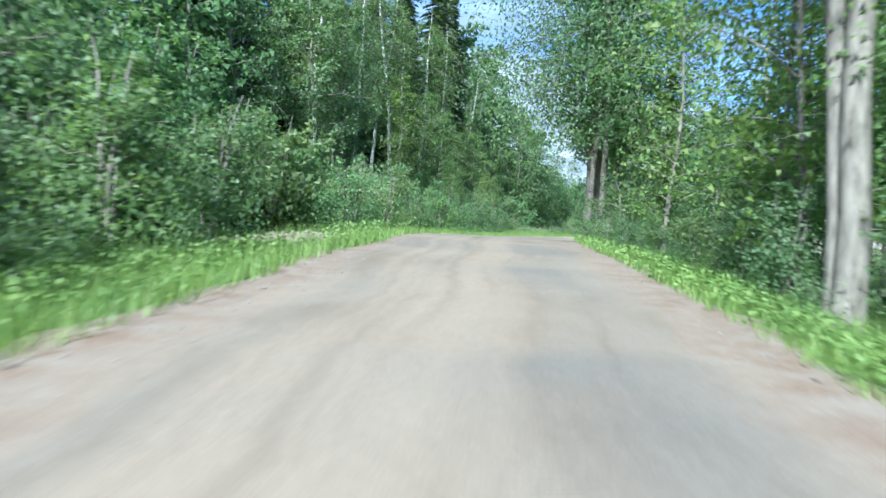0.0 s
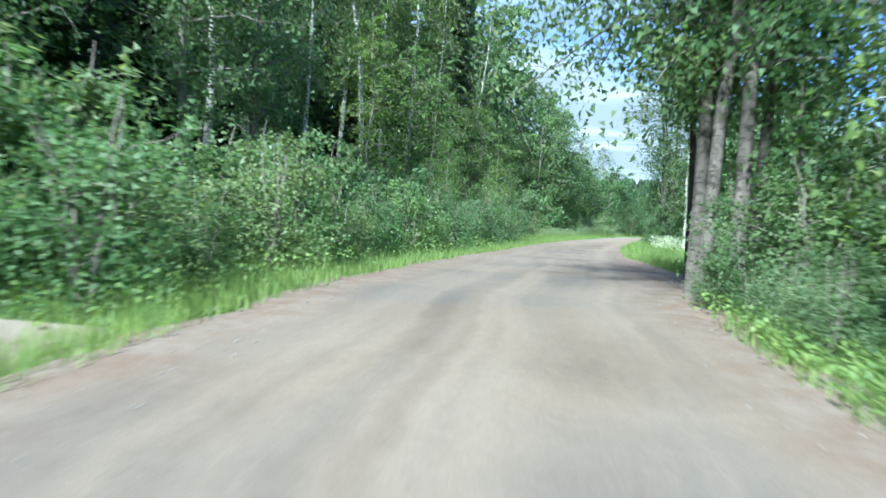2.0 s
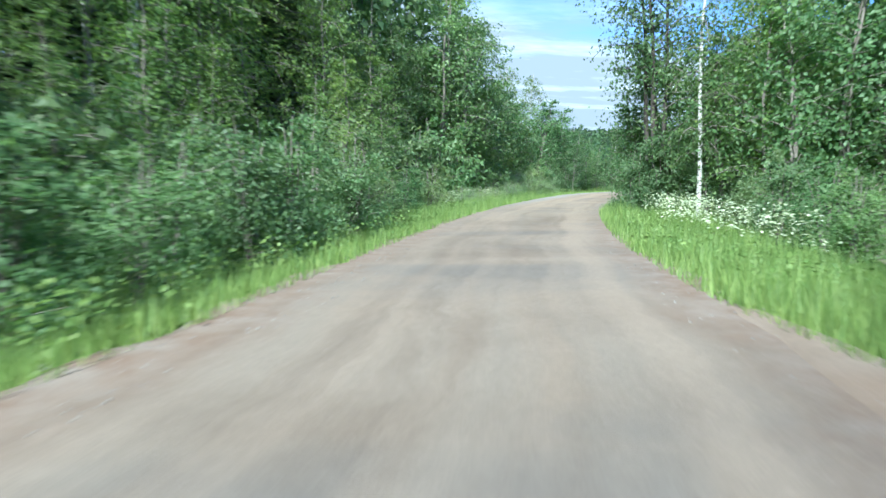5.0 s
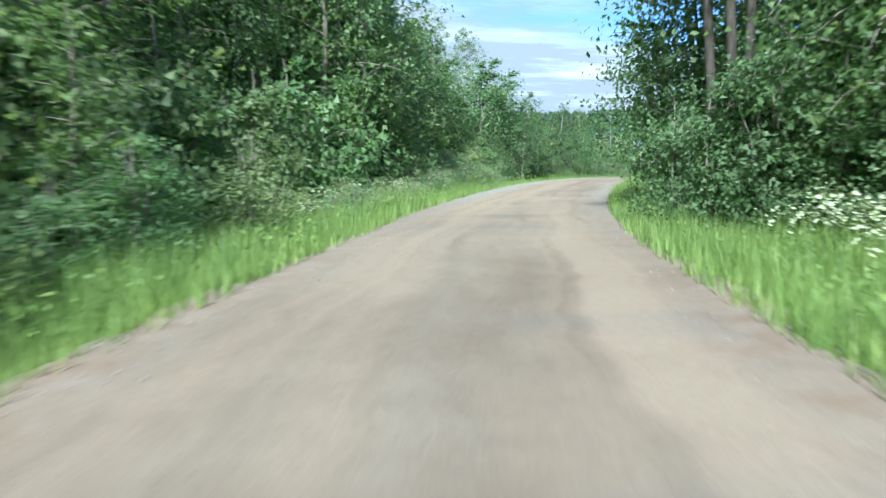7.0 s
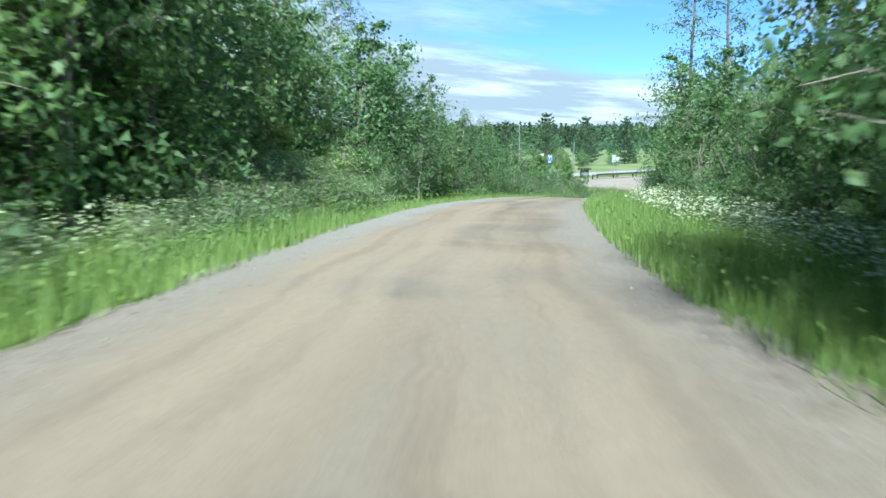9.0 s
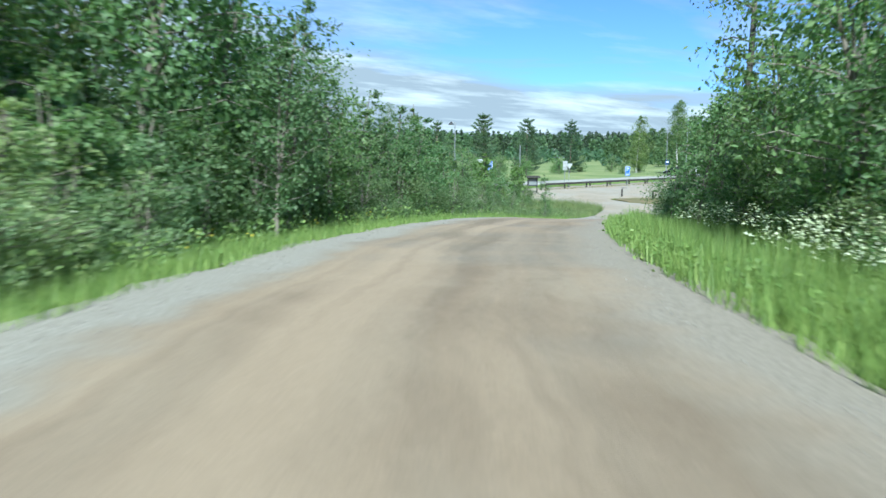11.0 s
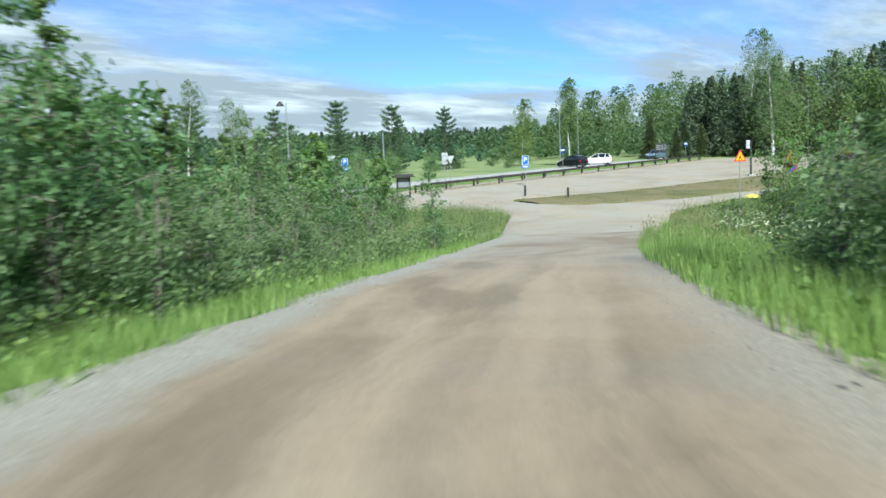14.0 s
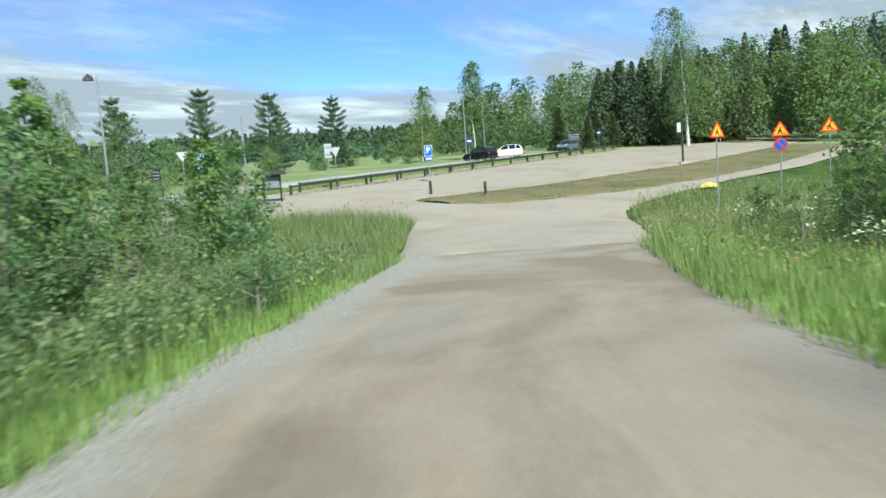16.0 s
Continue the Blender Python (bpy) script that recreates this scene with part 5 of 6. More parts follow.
spots = [verge_points(230, 67, 104, 1, 1.9, 3.3), verge_points(250, 92, 116, 1, 1.5, 2.7), verge_points(170, 103, 128, 1, 2.0, 3.8), verge_points(110, 96, 108, -1, 2.2, 3.4), verge_points(70, 84, 98, -1, 1.2, 2.6), verge_points(60, 102, 112, -1, 1.6, 3.2),
         verge_points(60, 62, 72, 1, 1.6, 2.6), verge_points(80, 71, 79, 1, 1.4, 2.5), verge_points(260, 134, 160, 1, 2.5, 7.5)]
made = [parsley(*p, RNG) for p in spots]
stuff("flower_stems", [m[0] for m in made], "grass", "thin green stems of wild flowers", "flowers")
stuff("white_flowers", [m[1] for m in made], "umbel", "flat white wild flower heads on the verge", "flowers")
x, y = verge_points(16, 112, 126, -1, 0.8, 2.4)
at = np.repeat(np.stack([x, y, ground(x, y) + RNG.uniform(0.35, 0.65, len(x))], 1), 5, 0) + RNG.normal(0, 0.05, (5 * len(x), 3))
stuff("yellow_flowers", [cards(at, 0.045, RNG, 1.0, 1.0)], "yellow_flower", "small yellow wild flowers in the grass", "flowers")

x, y = verge_points(2600, 138, 157, -1, 0.7, 3.6)
stuff("pale_weeds", [blades(x, y, RNG.uniform(0.4, 0.95, len(x)), RNG, 0.011, 0.25), tufts(x[::3], y[::3], 7, 0.06, 0.06, RNG, 0.3, 0.2, 0.85)], "meadow_grass",
      "pale grey-green tall weeds by the junction", "weeds")

# loose stones on the road's shoulders
x, y = np.hstack([verge_points(1900, 5, 156, -1, -0.9, 0.45), verge_points(1700, 5, 156, 1, -0.7, 0.45), verge_points(420, 44, 52, 1, -0.3, 1.3)])
large = verge_points(330, 41, 53, 1, 0.55, 1.55)
x, y = np.r_[x, large[0]], np.r_[y, large[1]]
z = ground(x, y)
size = RNG.uniform(0.006, 0.020, len(x))
size[-330:] = RNG.uniform(0.02, 0.06, 330)
shape = np.array([(1, 0, 0), (-1, 0, 0), (0, 1, 0), (0, -1, 0), (0, 0, 0.8), (0, 0, -0.8)])
v = (np.stack([x, y, z + size * 0.2], 1)[:, None] + shape * RNG.uniform(0.6, 1.4, (len(x), 6, 1)) * size[:, None, None]).reshape(-1, 3)
f = np.array([(0, 2, 4), (2, 1, 4), (1, 3, 4), (3, 0, 4), (2, 0, 5), (1, 2, 5), (3, 1, 5), (0, 3, 5)])
stuff("loose_stones", [(v, (np.arange(len(x))[:, None, None] * 6 + f).reshape(-1, 3))], "stone", "loose gravel stones along the road edges", "stones")


# a scatter of pale broken stone beside the footpath
n = 60
x, y = 15.5 + RNG.normal(0, 1.3, n), 47.4 + RNG.normal(0, 2.2, n)
size = RNG.uniform(0.03, 0.12, n)
v = (np.stack([x, y, ground(x, y) + size * 0.25], 1)[:, None] + shape * RNG.uniform(0.6, 1.4, (n, 6, 1)) * size[:, None, None]).reshape(-1, 3)
more = on_road(RNG.uniform(28.2, 34.4, n), RNG.uniform(-5.9, -4.0, n))
v = np.vstack([v, (np.stack([*more, ground(*more) + 0.22], 1)[:, None] + shape * RNG.uniform(0.6, 1.4, (n, 6, 1)) * (size * 0.7)[:, None, None]).reshape(-1, 3)])
n = 2 * n
stuff("rubble", [(v, (np.arange(n)[:, None, None] * 6 + f).reshape(-1, 3))], "sand", "pale broken stones scattered on bare sandy ground", "stones")


# ---- distant woods ----
def woods(name, spots, heights, conifer, rng, label, material, cards_each=90, width=0.26, size=0.9):
    x, y = spots
    z = ground(x, y)
    at = []
    for k in range(len(x)):
        h = heights[k]
        g = rng.uniform(0, 1, cards_each)**0.9
        r = h * width * ((1 - g)**0.8 + 0.03 if conifer else np.sin(np.pi * (0.12 + 0.84 * g))**0.7) * rng.uniform(0.35, 1.08, cards_each)
        a = rng.uniform(0, 2 * np.pi, cards_each)
        low = 0.04 if conifer else 0.10
        at.append(np.stack([x[k] + r * np.cos(a), y[k] + r * np.sin(a), z[k] + h * (low + (1 - low) * g)], 1))
    return stuff(name, [cards(np.vstack(at), size, rng, 0.3, 1.5, 0.6 if conifer else 0.1, None, True)], material, label, "forest")


def fan(n, a0, a1, r0, r1, cx=45.0, cy=113.0):
    """Places in a sector seen from the junction; angles clockwise from +y."""
    a, r = np.radians(RNG.uniform(a0, a1, n)), RNG.uniform(r0, r1, n)
    return cx + r * np.sin(a), cy + r * np.cos(a)


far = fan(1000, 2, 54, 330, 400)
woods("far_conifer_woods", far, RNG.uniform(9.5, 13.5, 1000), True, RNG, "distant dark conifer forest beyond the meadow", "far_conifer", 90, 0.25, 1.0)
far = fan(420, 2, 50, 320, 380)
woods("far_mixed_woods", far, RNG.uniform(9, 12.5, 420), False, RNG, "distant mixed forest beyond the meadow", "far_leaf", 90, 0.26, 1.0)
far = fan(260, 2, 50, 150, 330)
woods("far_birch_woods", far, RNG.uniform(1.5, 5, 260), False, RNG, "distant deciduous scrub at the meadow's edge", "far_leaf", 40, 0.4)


def skyline(spots, low, high):
    """Tree heights that make the woods climb with the slope towards the south-east."""
    a = np.degrees(np.arctan2(spots[0] - 45, spots[1] - 113))
    r = np.hypot(spots[0] - 45, spots[1] - 113)
    top = np.interp(a, (40, 44, 50, 56, 62, 75, 100), (3.0, 4.0, 6.0, 7.3, 7.6, 8.0, 8.5))
    return np.maximum(1.7 + r * np.tan(np.radians(top)) * RNG.uniform(low, high, len(a)) - ground(*spots), 3.0)


hill = fan(190, 41, 104, 185, 230)
woods("hill_woods", hill, skyline(hill, 0.82, 1.04), False, RNG, "leafy green forest on the slope behind the yard", "hill_leaf", 700, 0.21, 0.46)
hill = fan(90, 43, 66, 150, 190)
woods("slope_birches", hill, skyline(hill, 0.50, 0.88), False, RNG, "young birches on the slope behind the yard", "hill_leaf", 700, 0.23, 0.40)
hill = fan(60, 46, 62, 135, 160)
woods("slope_scrub", hill, RNG.uniform(2.5, 6.0, 60), False, RNG, "leafy scrub at the foot of the slope", "hill_leaf", 260, 0.42, 0.34)
hill = fan(34, 62, 100, 140, 185)
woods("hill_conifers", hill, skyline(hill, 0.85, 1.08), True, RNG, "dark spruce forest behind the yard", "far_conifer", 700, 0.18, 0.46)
hill = fan(26, 57.5, 64, 116, 134)
woods("spruce_group", hill, skyline(hill, 0.72, 0.98), True, RNG, "group of spruces behind the parking area", "young_needle", 1100, 0.21, 0.36)
hill = fan(80, 62, 110, 118, 165)
woods("slope_woods", hill, skyline(hill, 0.60, 0.96), False, RNG, "mixed leafy woods behind the road works", "hill_leaf", 1300, 0.27, 0.38)
hill = fan(24, 64, 110, 120, 165)
woods("slope_spruces", hill, skyline(hill, 0.70, 1.06), True, RNG, "spruces among the leafy woods behind the yard", "young_needle", 900, 0.18, 0.38)
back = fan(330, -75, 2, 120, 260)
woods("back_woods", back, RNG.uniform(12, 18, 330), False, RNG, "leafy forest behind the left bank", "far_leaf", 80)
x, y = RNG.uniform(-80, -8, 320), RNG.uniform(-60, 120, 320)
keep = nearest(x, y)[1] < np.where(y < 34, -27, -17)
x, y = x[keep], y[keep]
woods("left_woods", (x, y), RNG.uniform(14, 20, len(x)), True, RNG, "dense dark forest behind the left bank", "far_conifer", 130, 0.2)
x, y = RNG.uniform(30, 110, 260), RNG.uniform(-60, 78, 260)
keep = (y < 78) & (y < x * 0.9 + 30)
woods("right_woods", (x[keep], y[keep]), RNG.uniform(12, 17, keep.sum()), False, RNG, "leafy forest beyond the footpath", "far_leaf", 110)
x, y = RNG.uniform(-40, 40, 120), RNG.uniform(-70, -35, 120)
keep = abs(nearest(x, y)[1]) > 7
woods("woods_behind", (x[keep], y[keep]), RNG.uniform(12, 16, keep.sum()), False, RNG, "leafy forest along the road behind", "far_leaf", 90)


# ---- the yard's fittings ----
def heading(dx, dy):
    """Degrees by which a thing that faces -y is turned to face (dx, dy)."""
    return math.degrees(math.atan2(dy, dx)) + 90


def post_mesh(height, radius, sides=10, material="galvanised"):
    b = Build()
    b.tube([(0, 0, -0.3), (0, 0, height * 0.5), (0, 0, height)], (radius, radius, radius), sides, cap=True)
    return b.mesh("post", material, smooth=False)


def plate_mesh(outline, thick, material, y=0.0):
    b = Build()
    b.plate(outline, thick, Matrix.Translation((0, y, 0)))
    return b.mesh("plate", material)


def rect(w, h, z=0.0, x=0.0, r=0.03):
    out = []
    for cx, cz, a in ((w / 2 - r, h / 2 - r, 0), (-w / 2 + r, h / 2 - r, 90), (-w / 2 + r, -h / 2 + r, 180), (w / 2 - r, -h / 2 + r, 270)):
        out += [(x + cx + r * math.cos(radians(a + k * 45)), z + cz + r * math.sin(radians(a + k * 45))) for k in range(3)]
    return out


def disc(r, z=0.0, n=28):
    return [(r * math.cos(2 * math.pi * k / n), z + r * math.sin(2 * math.pi * k / n)) for k in range(n)]


def triangle(side, z=0.0, flip=False, r=0.06):
    h = side * 0.866
    tips = [(-side / 2, -h / 3), (side / 2, -h / 3), (0, 2 * h / 3)]
    if flip:
        tips = [(x, -zz) for x, zz in tips][::-1]
    out = []
    for k in range(3):
        p, a, b = (np.array(tips[j % 3]) for j in (k, k - 1, k + 1))
        da, db = (a - p) / np.linalg.norm(a - p), (b - p) / np.linalg.norm(b - p)
        out += [tuple(p + da * r), tuple(p + (da + db) * r * 0.28), tuple(p + db * r)]
    return [(x, zz + z) for x, zz in out]


def text_mesh(word, size):
    cu = bpy.data.curves.new("text", "FONT")
    cu.body, cu.size, cu.align_x, cu.align_y, cu.extrude = word, size, "CENTER", "CENTER", 0.003
    ob = bpy.data.objects.new("text", cu)
    scene.collection.objects.link(ob)
    me = bpy.data.meshes.new_from_object(ob.evaluated_get(bpy.context.evaluated_depsgraph_get()))
    bpy.data.objects.remove(ob)
    me.transform(Matrix.Rotation(radians(90), 4, "X"))
    me.materials.append(MAT["sign_white"])
    return me


def stand(ob, x, y, turn):
    ob.matrix_world = pose(x, y, ground_at(x, y), 0, 0, turn)
    return ob


TO_ROAD = heading(-0.7, -0.72)


def parking_sign(x, y, turn, label):
    ob = thing("parking_sign", label, "traffic sign")
    part("post", post_mesh(2.65, 0.03), ob, "thin galvanised steel post")
    face = part("plate", plate_mesh(rect(0.56, 0.80, 2.28), 0.02, "sign_white", -0.045), ob, "white-rimmed blue plate")
    part("blue_field", plate_mesh(rect(0.51, 0.75, 2.28), 0.006, "sign_blue", -0.060), face)
    letter = part("letter", text_mesh("P", 0.62), face, "white letter")
    letter.location = (0, -0.066, 2.30)
    low = part("lower_plate", plate_mesh(rect(0.56, 0.30, 1.70), 0.02, "sign_blue", -0.045), ob, "small blue plate below")
    b = Build()
    for k in range(3):
        b.plate(rect(0.10, 0.13, 1.70, -0.15 + 0.15 * k, 0.01), 0.004, Matrix.Translation((0, -0.058, 0)))
    part("symbol", b.mesh("symbol", "sign_white"), low)
    return stand(ob, x, y, turn)


parking_sign(84.2, 152.0, TO_ROAD, "blue and white parking sign on a thin post")
parking_sign(71.4, 162.0, TO_ROAD, "blue parking sign half hidden behind bushes")


def roadwork_sign(x, y, turn, label, disc_below=False, top=2.45, side=0.8):
    ob = thing("roadwork_sign", label, "traffic sign", "road work signs")
    top = top - ground_at(x, y)
    k = side / 1.15
    part("post", post_mesh(top + 0.45 * k, 0.03), ob, "thin galvanised steel post")
    rim = part("triangle_plate", plate_mesh(triangle(side, top), 0.02, "sign_red", -0.045), ob, "red-rimmed triangle")
    field = part("amber_field", plate_mesh(triangle(0.75 * side, top), 0.006, "sign_amber", -0.060), rim)
    b = Build()
    # a stooping digger beside a heap, drawn as plain blocks
    for outline in ([(-0.17, -0.20), (-0.10, -0.20), (-0.02, -0.02), (0.06, -0.20), (0.12, -0.20), (0.05, 0.08), (-0.03, 0.14), (-0.11, 0.02)],
                    [(-0.05, 0.16), (0.03, 0.15), (0.04, 0.23), (-0.03, 0.25)], [(0.12, -0.20), (0.27, -0.20), (0.20, -0.10)]):
        b.plate([(x * k, top + z * k) for x, z in outline], 0.004, Matrix.Translation((0, -0.066, 0)))
    part("symbol", b.mesh("symbol", "sign_black"), field)
    if disc_below:
        z = top - 0.86 * k
        rim = part("round_plate", plate_mesh(disc(0.42 * k, z), 0.02, "sign_red", -0.045), ob, "round red-rimmed plate")
        part("blue_field", plate_mesh(disc(0.33 * k, z), 0.006, "sign_blue", -0.060), rim)
        b = Build()
        b.plate([(a * k, z + c * k) for a, c in ((-0.28, 0.25), (-0.22, 0.31), (0.28, -0.25), (0.22, -0.31))][::-1], 0.004, Matrix.Translation((0, -0.067, 0)))
        part("bar", b.mesh("bar", "sign_red"), rim)
    return stand(ob, x, y, turn)


roadwork_sign(78.8, 125.1, heading(-0.94, -0.33), "amber road work triangle above a round blue sign", True, 2.43)
roadwork_sign(76.4, 126.9, heading(-0.45, -0.89), "amber road work triangle turned half away", False, 2.56)
roadwork_sign(85.3, 125.0, heading(-0.94, -0.3), "farther amber road work warning sign", False, 2.60, 0.9)


def sign_backs(x, y, turn):
    ob = thing("direction_sign", "grey back of a rectangular traffic sign on a post", "traffic sign")
    part("post", post_mesh(3.1, 0.035), ob)
    part("plate", plate_mesh(rect(0.60, 1.0, 2.6), 0.025, "sign_back", -0.05), ob, "grey metal plate back")
    b = Build()
    for z in (2.35, 2.85):
        b.box((0.5, 0.03, 0.04), (0, -0.07, z))
    part("bracket", b.mesh("bracket", "galvanised"), ob)
    return stand(ob, x, y, turn)


def give_way_back(x, y, turn):
    ob = thing("give_way_sign", "grey back of a triangular give way sign", "traffic sign")
    part("post", post_mesh(2.9, 0.03), ob)
    part("plate", plate_mesh(triangle(0.82, 2.6, True), 0.025, "sign_back", -0.05), ob, "grey metal triangle back")
    return stand(ob, x, y, turn)


sign_backs(77.2, 154.9, TO_ROAD + 38)
give_way_back(77.55, 154.55, TO_ROAD + 38)
give_way_back(70.6, 163.0, TO_ROAD + 10)


def bollard(x, y):
    ob = thing("bollard", "short dark tarred timber bollard by the island", "bollard", "bollards on the island")
    b = Build()
    b.tube([(0, 0, -0.3), (0, 0, 0.02), (0, 0, 0.72), (0, 0, 0.78)], (0.088, 0.088, 0.086, 0.072), 12, cap=True)
    part("post", b.mesh("post", "tarred_wood", smooth=False), ob)
    b = Build()
    b.tube([(0, 0, 0.775), (0, 0, 0.80)], (0.080, 0.072), 12, cap=True)
    part("cap", b.mesh("cap", "board_dark"), ob, "thin dark metal cap")
    return stand(ob, x, y, RNG.uniform(0, 90))


bollard(77.3, 145.2)
bollard(78.2, 141.6)


def guard_rail(x0, x1, off, label):
    ob = thing("guard_rail", label, "guard rail", "timber guard rails")
    n = int((x1 - x0) / 3.9)
    post = Build()
    post.tube([(0, 0, -0.3), (0, 0, 0.55), (0, 0, 0.62)], (0.095, 0.09, 0.075), 8, cap=True)
    post = post.mesh("post", "tarred_wood")
    xs = np.linspace(x0, x1, n + 1)
    top = [Vector((x, rail_line(x) + off, ground_at(x, rail_line(x) + off))) for x in xs]
    for p in top:
        o = part("post", post, ob)
        o.location = p
        o.rotation_euler = (RNG.normal(0, 0.03), RNG.normal(0, 0.03), RNG.uniform(0, 3))
    for a, b in zip(top[:-1], top[1:]):
        beam = Build()
        d = b - a
        beam.box((d.length - 0.012, 0.08, 0.125), m=Matrix.Identity(4), bevel=0.012)
        o = part("beam", beam.mesh("beam", "tarred_wood"), ob)
        o.matrix_basis = Matrix.Translation((a + b) / 2 + Vector((0.02, -0.13, 0.52))) @ d.to_track_quat("X", "Z").to_matrix().to_4x4()
    return ob


guard_rail(72.9, 135.4, 0.0, "long dark timber guard rail on short posts")
guard_rail(74.5, 137.0, 0.95, "second dark timber guard rail behind the first")


def notice_board(x, y, turn, w, h, leg, label, glass):
    ob = thing("notice_board", label, "notice board")
    for sx in (-1, 1):
        b = Build()
        b.box((0.10, 0.10, leg + h + 0.35), (sx * (w / 2 - 0.02), 0, (leg + h - 0.25) / 2), bevel=0.01)
        part("leg", b.mesh("leg", "tarred_wood"), ob)
    b = Build()
    b.box((w, 0.10, h), (0, -0.03, leg + h / 2), bevel=0.015)
    panel = part("panel", b.mesh("panel", "board_dark"), ob)
    if glass:
        b = Build()
        b.box((w - 0.2, 0.02, h - 0.2), (0, -0.09, leg + h / 2), bevel=0.005)
        part("pane", b.mesh("pane", "board_glass"), panel, "grey glazed pane")
        b = Build()
        for sy in (-1, 1):
            b.box((w + 0.5, 0.55, 0.05), (0, sy * 0.24, leg + h + 0.14), Matrix.Rotation(radians(-22 * sy), 4, "X"))
        part("roof", b.mesh("roof", "tarred_wood"), ob, "small dark pitched roof")
    else:
        for k in range(3):
            b = Build()
            b.box((w - 0.14, 0.02, 0.05), (0, -0.09, leg + h * (0.25 + 0.25 * k)))
            part("slat", b.mesh("slat", "sign_back"), panel)
    return stand(ob, x, y, turn)


notice_board(69.6, 150.6, TO_ROAD + 25, 1.05, 0.85, 0.7, "glazed wooden notice board with a small roof", True)
notice_board(70.0, 166.5, TO_ROAD - 15, 1.15, 0.95, 0.65, "dark notice board on two legs in the grass", False)
notice_board(129.8, 169.6, TO_ROAD + 12, 1.7, 1.1, 1.4, "large dark information board behind the guard rail", False)


def street_lamp(x, y, turn, h, label, head=True):
    ob = thing("street_lamp", label, "street lamp", "street lamps along the highway")
    b = Build()
    b.tube([(0, 0, -0.3), (0, 0, 1.0), (0, 0, 1.05), (0, 0, h)], (0.085, 0.085, 0.06, 0.045), 10, cap=True)
    part("pole", b.mesh("pole", "galvanised", smooth=False), ob)
    if head:
        b = Build()
        b.tube([(0, 0, h - 0.08), (0.12, 0, h + 0.03), (0.42, 0, h + 0.03)], (0.03, 0.03, 0.03), 8)
        part("arm", b.mesh("arm", "galvanised"), ob)
        b = Build()
        b.tube([(0.42, 0, h + 0.08), (0.42, 0, h), (0.42, 0, h - 0.12), (0.42, 0, h - 0.24)], (0.05, 0.12, 0.23, 0.29), 14, cap=True)
        part("shade", b.mesh("shade", "board_dark"), ob, "dark bell-shaped shade")
    return stand(ob, x, y, turn)


street_lamp(60.8, 152.0, 135, 7.2, "tall thin street lamp with a bell-shaped shade")
street_lamp(68.6, 151.6, 0, 5.0, "slim grey pole beside the notice board", False)
street_lamp(119.0, 176.0, 0, 8.4, "tall thin grey pole beside the highway", False)
street_lamp(107.2, 168.75, 0, 7.6, "thin grey pole beside the bus stop", False)
street_lamp(160.0, 162.5, 0, 9.0, "thin grey pole among the trees", False)


def bus_stop(x, y, turn):
    ob = thing("bus_stop_sign", "blue bus stop sign on a short post", "traffic sign")
    part("post", post_mesh(2.7, 0.03), ob)
    plate = part("plate", plate_mesh(rect(0.52, 0.70, 2.3), 0.03, "sign_dark_blue", -0.05), ob)
    part("symbol", plate_mesh(rect(0.40, 0.16, 2.34), 0.006, "sign_white", -0.070), plate, "small plain white field")
    return stand(ob, x, y, turn)


bus_stop(104.2, 165.6, TO_ROAD)
bus_stop(134.5, 168.6, TO_ROAD)


def meter_pole(x, y, turn):
    ob = thing("electric_post", "dark post with a small grey box on top", "post")
    b = Build()
    b.tube([(0, 0, -0.2), (0, 0, 3.6)], (0.10, 0.085), 10, cap=True)
    part("post", b.mesh("post", "tarred_wood"), ob)
    b = Build()
    b.box((0.34, 0.22, 0.85), (-0.30, 0, 3.2), bevel=0.02)
    part("box", b.mesh("box", "sign_back"), ob, "pale grey metal box")
    b = Build()
    b.box((0.55, 0.55, 0.22), (0, 0, 0.05), bevel=0.03)
    part("footing", b.mesh("footing", "concrete"), ob)
    return stand(ob, x, y, turn)


meter_pole(108.4, 143.9, TO_ROAD)

ob = thing("yellow_tarpaulin", "crumpled yellow tarpaulin lying at the roadside", "tarpaulin")
b = Build()
n = 12
gxx, gyy = np.meshgrid(np.linspace(-0.7, 0.7, n), np.linspace(-0.5, 0.5, n))
gzz = 0.30 * np.exp(-(gxx**2 + gyy**2) * 3.0) + 0.05 * np.sin(gxx * 9) * np.cos(gyy * 8) + 0.03
i = np.arange(n * n).reshape(n, n)
b.add(np.c_[gxx.ravel(), gyy.ravel(), gzz.ravel()], np.stack([i[:-1, :-1], i[:-1, 1:], i[1:, 1:], i[1:, :-1]], -1).reshape(-1, 4))
part("sheet", b.mesh("sheet", "tarpaulin", smooth=True), ob)
stand(ob, 87.0, 132.0, 20)

ob = thing("boulder", "pale grey granite boulder among the roadside bushes", "boulder")
bm = bmesh.new()
bmesh.ops.create_icosphere(bm, subdivisions=4, radius=0.55)
for v in bm.verts:
    lump = noise.noise(v.co * 1.9) * 0.16 + noise.noise(v.co * 5.0) * 0.05
    v.co = Vector((v.co.x * 1.15, v.co.y * 0.9, v.co.z * 0.85)) * (1 + lump)
me = bpy.data.meshes.new("rock")
bm.to_mesh(me)
bm.free()
me.materials.append(MAT["granite"])
me.shade_smooth()
part("rock", me, ob).location.z = 0.34
stand(ob, 49.9, 129.9, 30)

ob = thing("marker_stake", "short weathered wooden stake at the road edge", "stake")
b = Build()
b.tube([(0, 0, -0.2), (0.03, 0, 0.5)], (0.03, 0.025), 6, cap=True)
part("stake", b.mesh("stake", "weathered_wood"), ob)
stand(ob, 66.5, 142.9, 0)


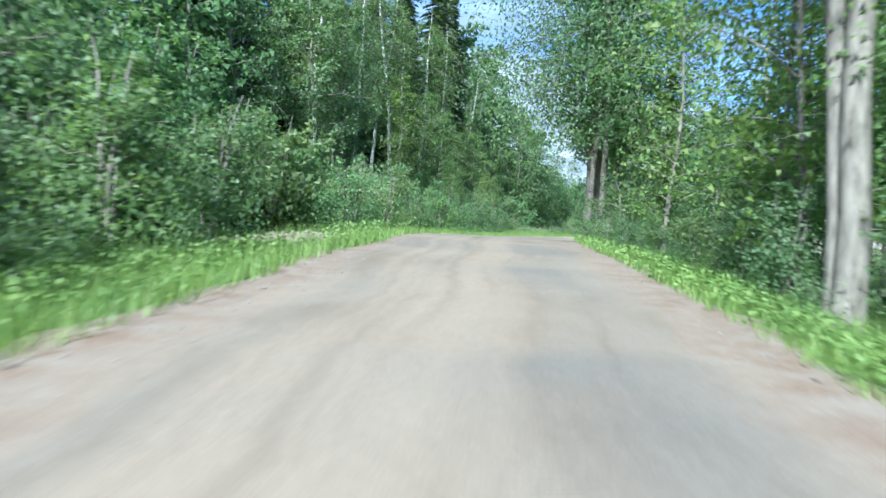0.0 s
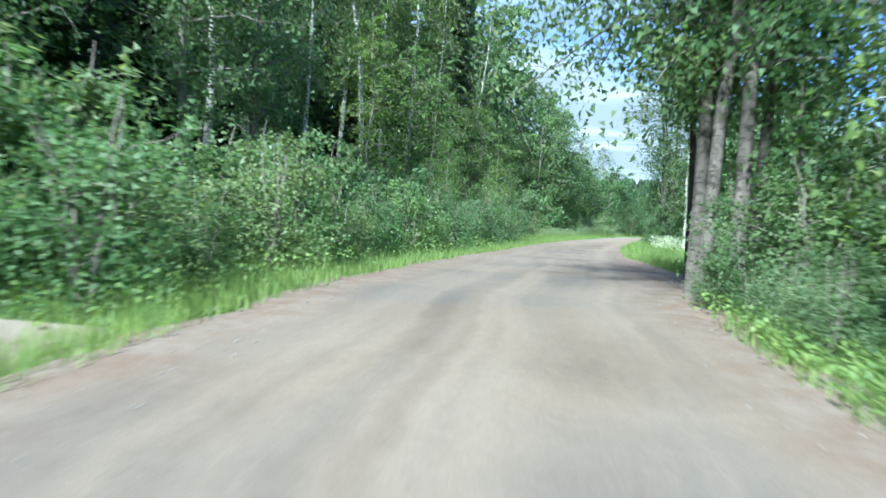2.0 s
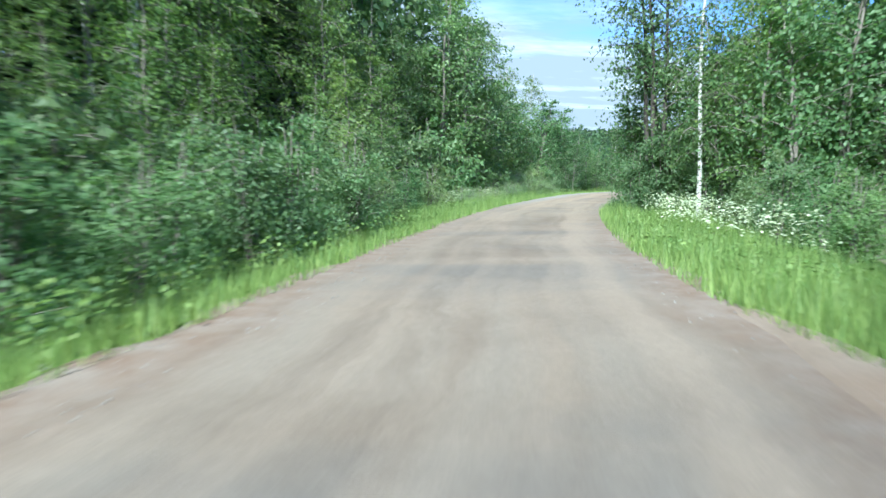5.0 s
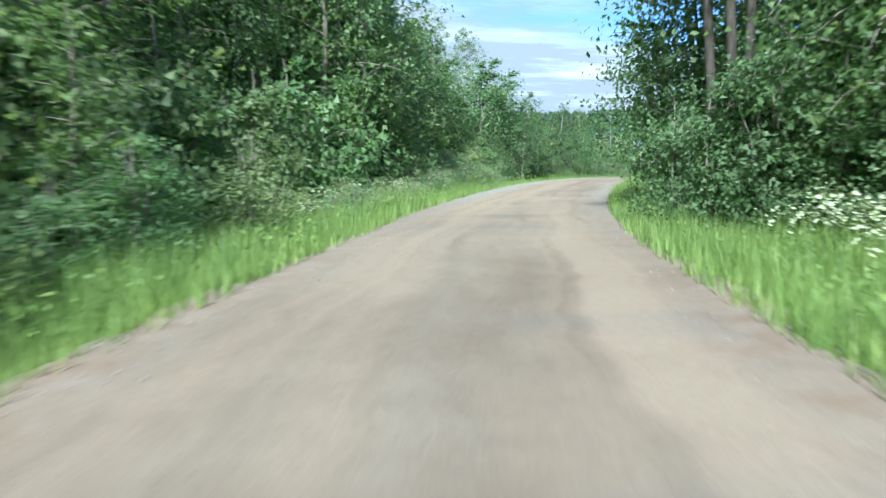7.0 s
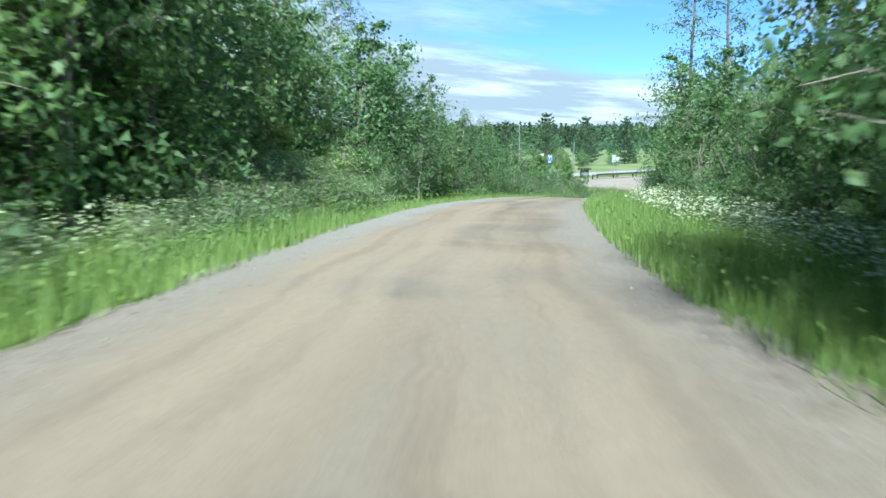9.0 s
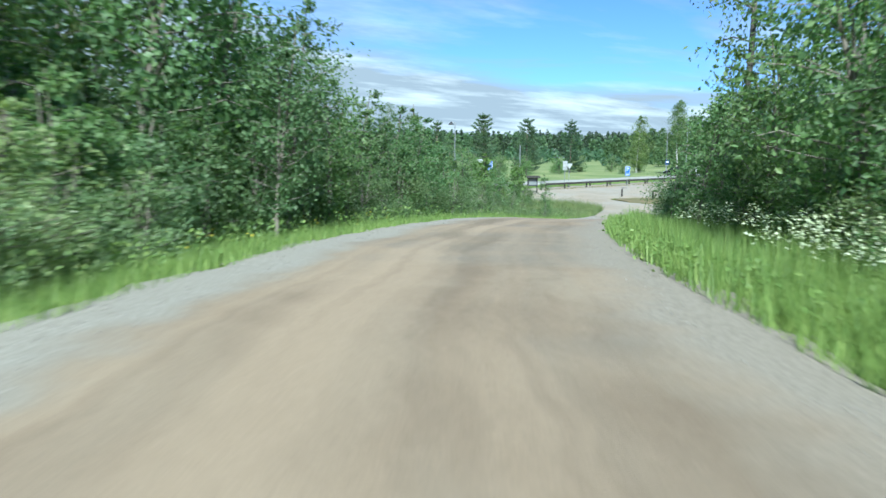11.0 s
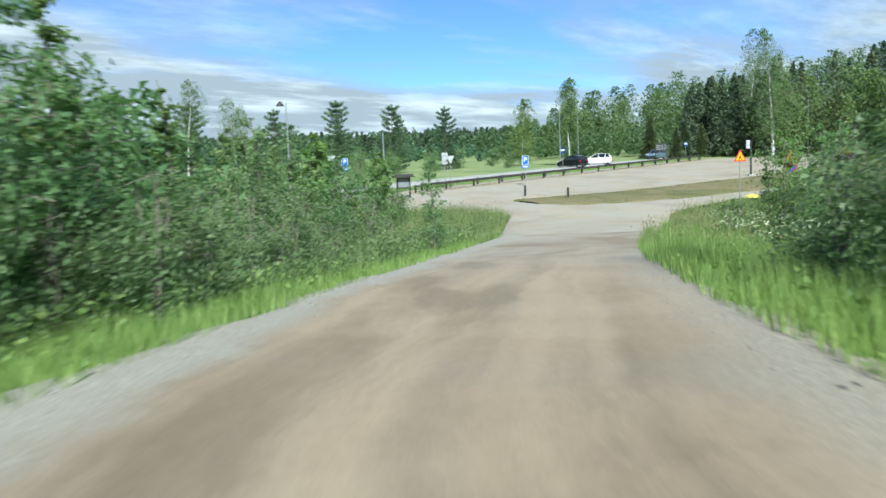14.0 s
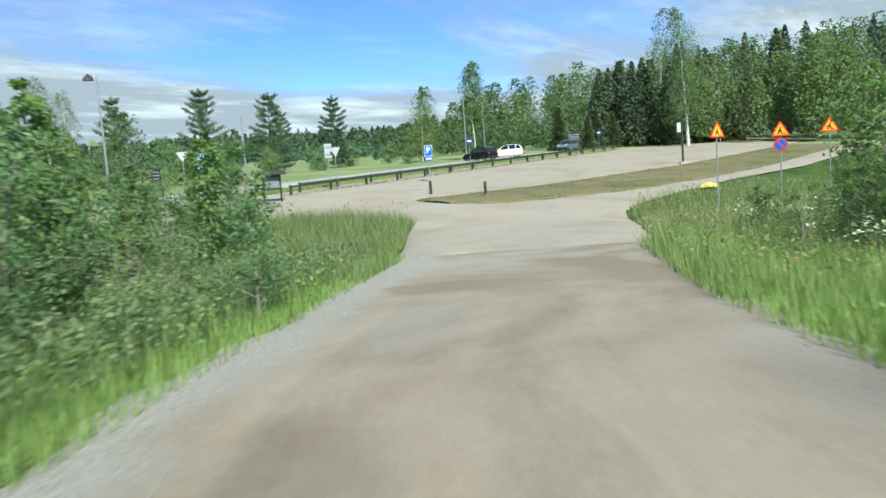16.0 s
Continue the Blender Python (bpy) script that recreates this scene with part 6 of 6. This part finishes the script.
def box_sign(x, y, turn):
    ob = thing("site_sign", "white rectangular site sign on two posts", "sign")
    for sx in (-0.6, 0.6):
        o = part("post", post_mesh(2.6, 0.04), ob)
        o.location.x = sx
    part("plate", plate_mesh(rect(1.7, 1.1, 2.1), 0.03, "sign_white", -0.06), ob)
    return stand(ob, x, y, turn)


box_sign(163.5, 160.0, TO_ROAD + 20)


def car(x, y, turn, paint, label):
    """A compact SUV, nose towards +x: body, glasshouse, wheels, lamps."""
    ob = thing("car", label, "car", "parked cars")
    W = 1.82
    side = [(-2.18, 0.42), (-2.2, 0.75), (-2.12, 1.02), (-1.95, 1.08), (-0.2, 1.06), (0.9, 1.04), (1.75, 0.95), (2.1, 0.80), (2.2, 0.60), (2.16, 0.34), (1.9, 0.26), (-1.9, 0.26)]
    b = Build()
    rows = []
    for k, w in enumerate((-0.5, -0.46, 0, 0.46, 0.5)):
        inset = 0.06 if abs(w) == 0.5 else 0
        rows.append([(px * (1 - inset * 0.25), w * W, 0.62 + (pz - 0.62) * (1 - inset * 2)) for px, pz in side])
    n = len(side)
    b.add(np.array(rows).reshape(-1, 3), [(k * n + j, k * n + (j + 1) % n, (k + 1) * n + (j + 1) % n, (k + 1) * n + j) for k in range(4) for j in range(n)]
          + [tuple(reversed(range(n))), tuple(range(4 * n, 5 * n))])
    part("body", b.mesh("body", paint, smooth=False), ob)
    low = [(-2.05, 1.05), (1.0, 1.04)]
    roof = [(-1.75, 1.50), (-1.1, 1.62), (-0.2, 1.62), (0.25, 1.52)]
    b = Build()
    v = []
    for sgn in (-1, 1):
        v += [(px, sgn * W * 0.47, pz) for px, pz in (low[0], low[1])] + [(px, sgn * W * 0.38, pz - 0.02) for px, pz in (roof[3], roof[2], roof[1], roof[0])]
    b.add(v, [(0, 1, 2, 3, 4, 5), (11, 10, 9, 8, 7, 6), (1, 7, 8, 2), (0, 5, 11, 6)])
    part("windows", b.mesh("windows", "car_glass"), ob, "dark window glass")
    b = Build()
    v = [(px, sgn * W * 0.385, pz) for sgn in (-1, 1) for px, pz in roof]
    b.add(v + [(px, py, pz + 0.035) for px, py, pz in v], [(8, 9, 13, 12), (9, 10, 14, 13), (10, 11, 15, 14), (0, 8, 12, 4), (3, 7, 15, 11), (0, 1, 9, 8), (1, 2, 10, 9), (2, 3, 11, 10),
                                                           (4, 12, 13, 5), (5, 13, 14, 6), (6, 14, 15, 7)])
    part("roof", b.mesh("roof", paint), ob)
    for sgn in (-1, 1):
        for a, c in (((1.0, 1.04), (0.25, 1.53)), ((-0.35, 1.06), (-0.35, 1.62)), ((-1.25, 1.06), (-1.3, 1.6)), ((-2.05, 1.05), (-1.75, 1.5))):
            b = Build()
            b.tube([(a[0], sgn * W * 0.475, a[1]), (c[0], sgn * W * 0.39, c[1])], (0.045, 0.04), 6)
            part("pillar", b.mesh("pillar", paint), ob)
        for px in (-1.33, 1.36):
            b = Build()
            ring = [(0.30, -0.11), (0.345, -0.10), (0.345, 0.10), (0.30, 0.11)]
            m = 20
            v = [(r * math.cos(2 * math.pi * k / m), t, r * math.sin(2 * math.pi * k / m)) for r, t in ring for k in range(m)]
            b.add(v, [(j * m + k, j * m + (k + 1) % m, (j + 1) * m + (k + 1) % m, (j + 1) * m + k) for j in range(3) for k in range(m)])
            wheel = part("wheel", b.mesh("tyre", "tyre"), ob, "black rubber tyre")
            wheel.location = (px, sgn * (W / 2 - 0.10), 0.345)
            b = Build()
            for k in range(5):
                a = 2 * math.pi * k / 5
                b.box((0.28, 0.03, 0.09), (0.15 * math.cos(a), 0, 0.15 * math.sin(a)), Matrix.Rotation(-a, 4, "Y"))
            b.plate(disc(0.085), 0.06)
            o = part("rim", b.mesh("rim", "rim"), wheel, "alloy rim")
            o.location = (0, sgn * 0.07, 0)
        for px, mat, w in ((-2.17, "tail_lamp", 0.34), (2.12, "head_lamp", 0.36)):
            b = Build()
            b.box((0.10, w, 0.17), (px, sgn * (W / 2 - w / 2 - 0.04), 0.86), bevel=0.02)
            part("rear_lamp" if px < 0 else "headlamp", b.mesh("lamp", mat), ob)
        b = Build()
        b.box((0.14, 0.18, 0.12), (0.72, sgn * (W / 2 + 0.07), 1.06), bevel=0.03)
        part("wing_mirror", b.mesh("mirror", paint), ob)
    for px in (-2.2, 2.19):
        b = Build()
        b.box((0.08, W * 0.92, 0.22), (px, 0, 0.45), bevel=0.03)
        part("bumper", b.mesh("bumper", "tyre"), ob)
    ob.matrix_world = pose(x, y, ground_at(x, y) + 0.05, 0, 0, turn) @ Matrix.Scale(0.90, 4)
    return ob


road_turn = math.degrees(math.atan(0.2125))
car(114.0, rail_line(114.0) + 6.3, 125, "car_white", "white SUV standing beyond the guard rail")
car(107.4, rail_line(107.4) + 6.1, 86, "car_black", "black SUV standing beyond the guard rail")
car(134.5, rail_line(134.5) + 7.2, road_turn + 180, "car_blue", "grey-blue car beyond the guard rail")
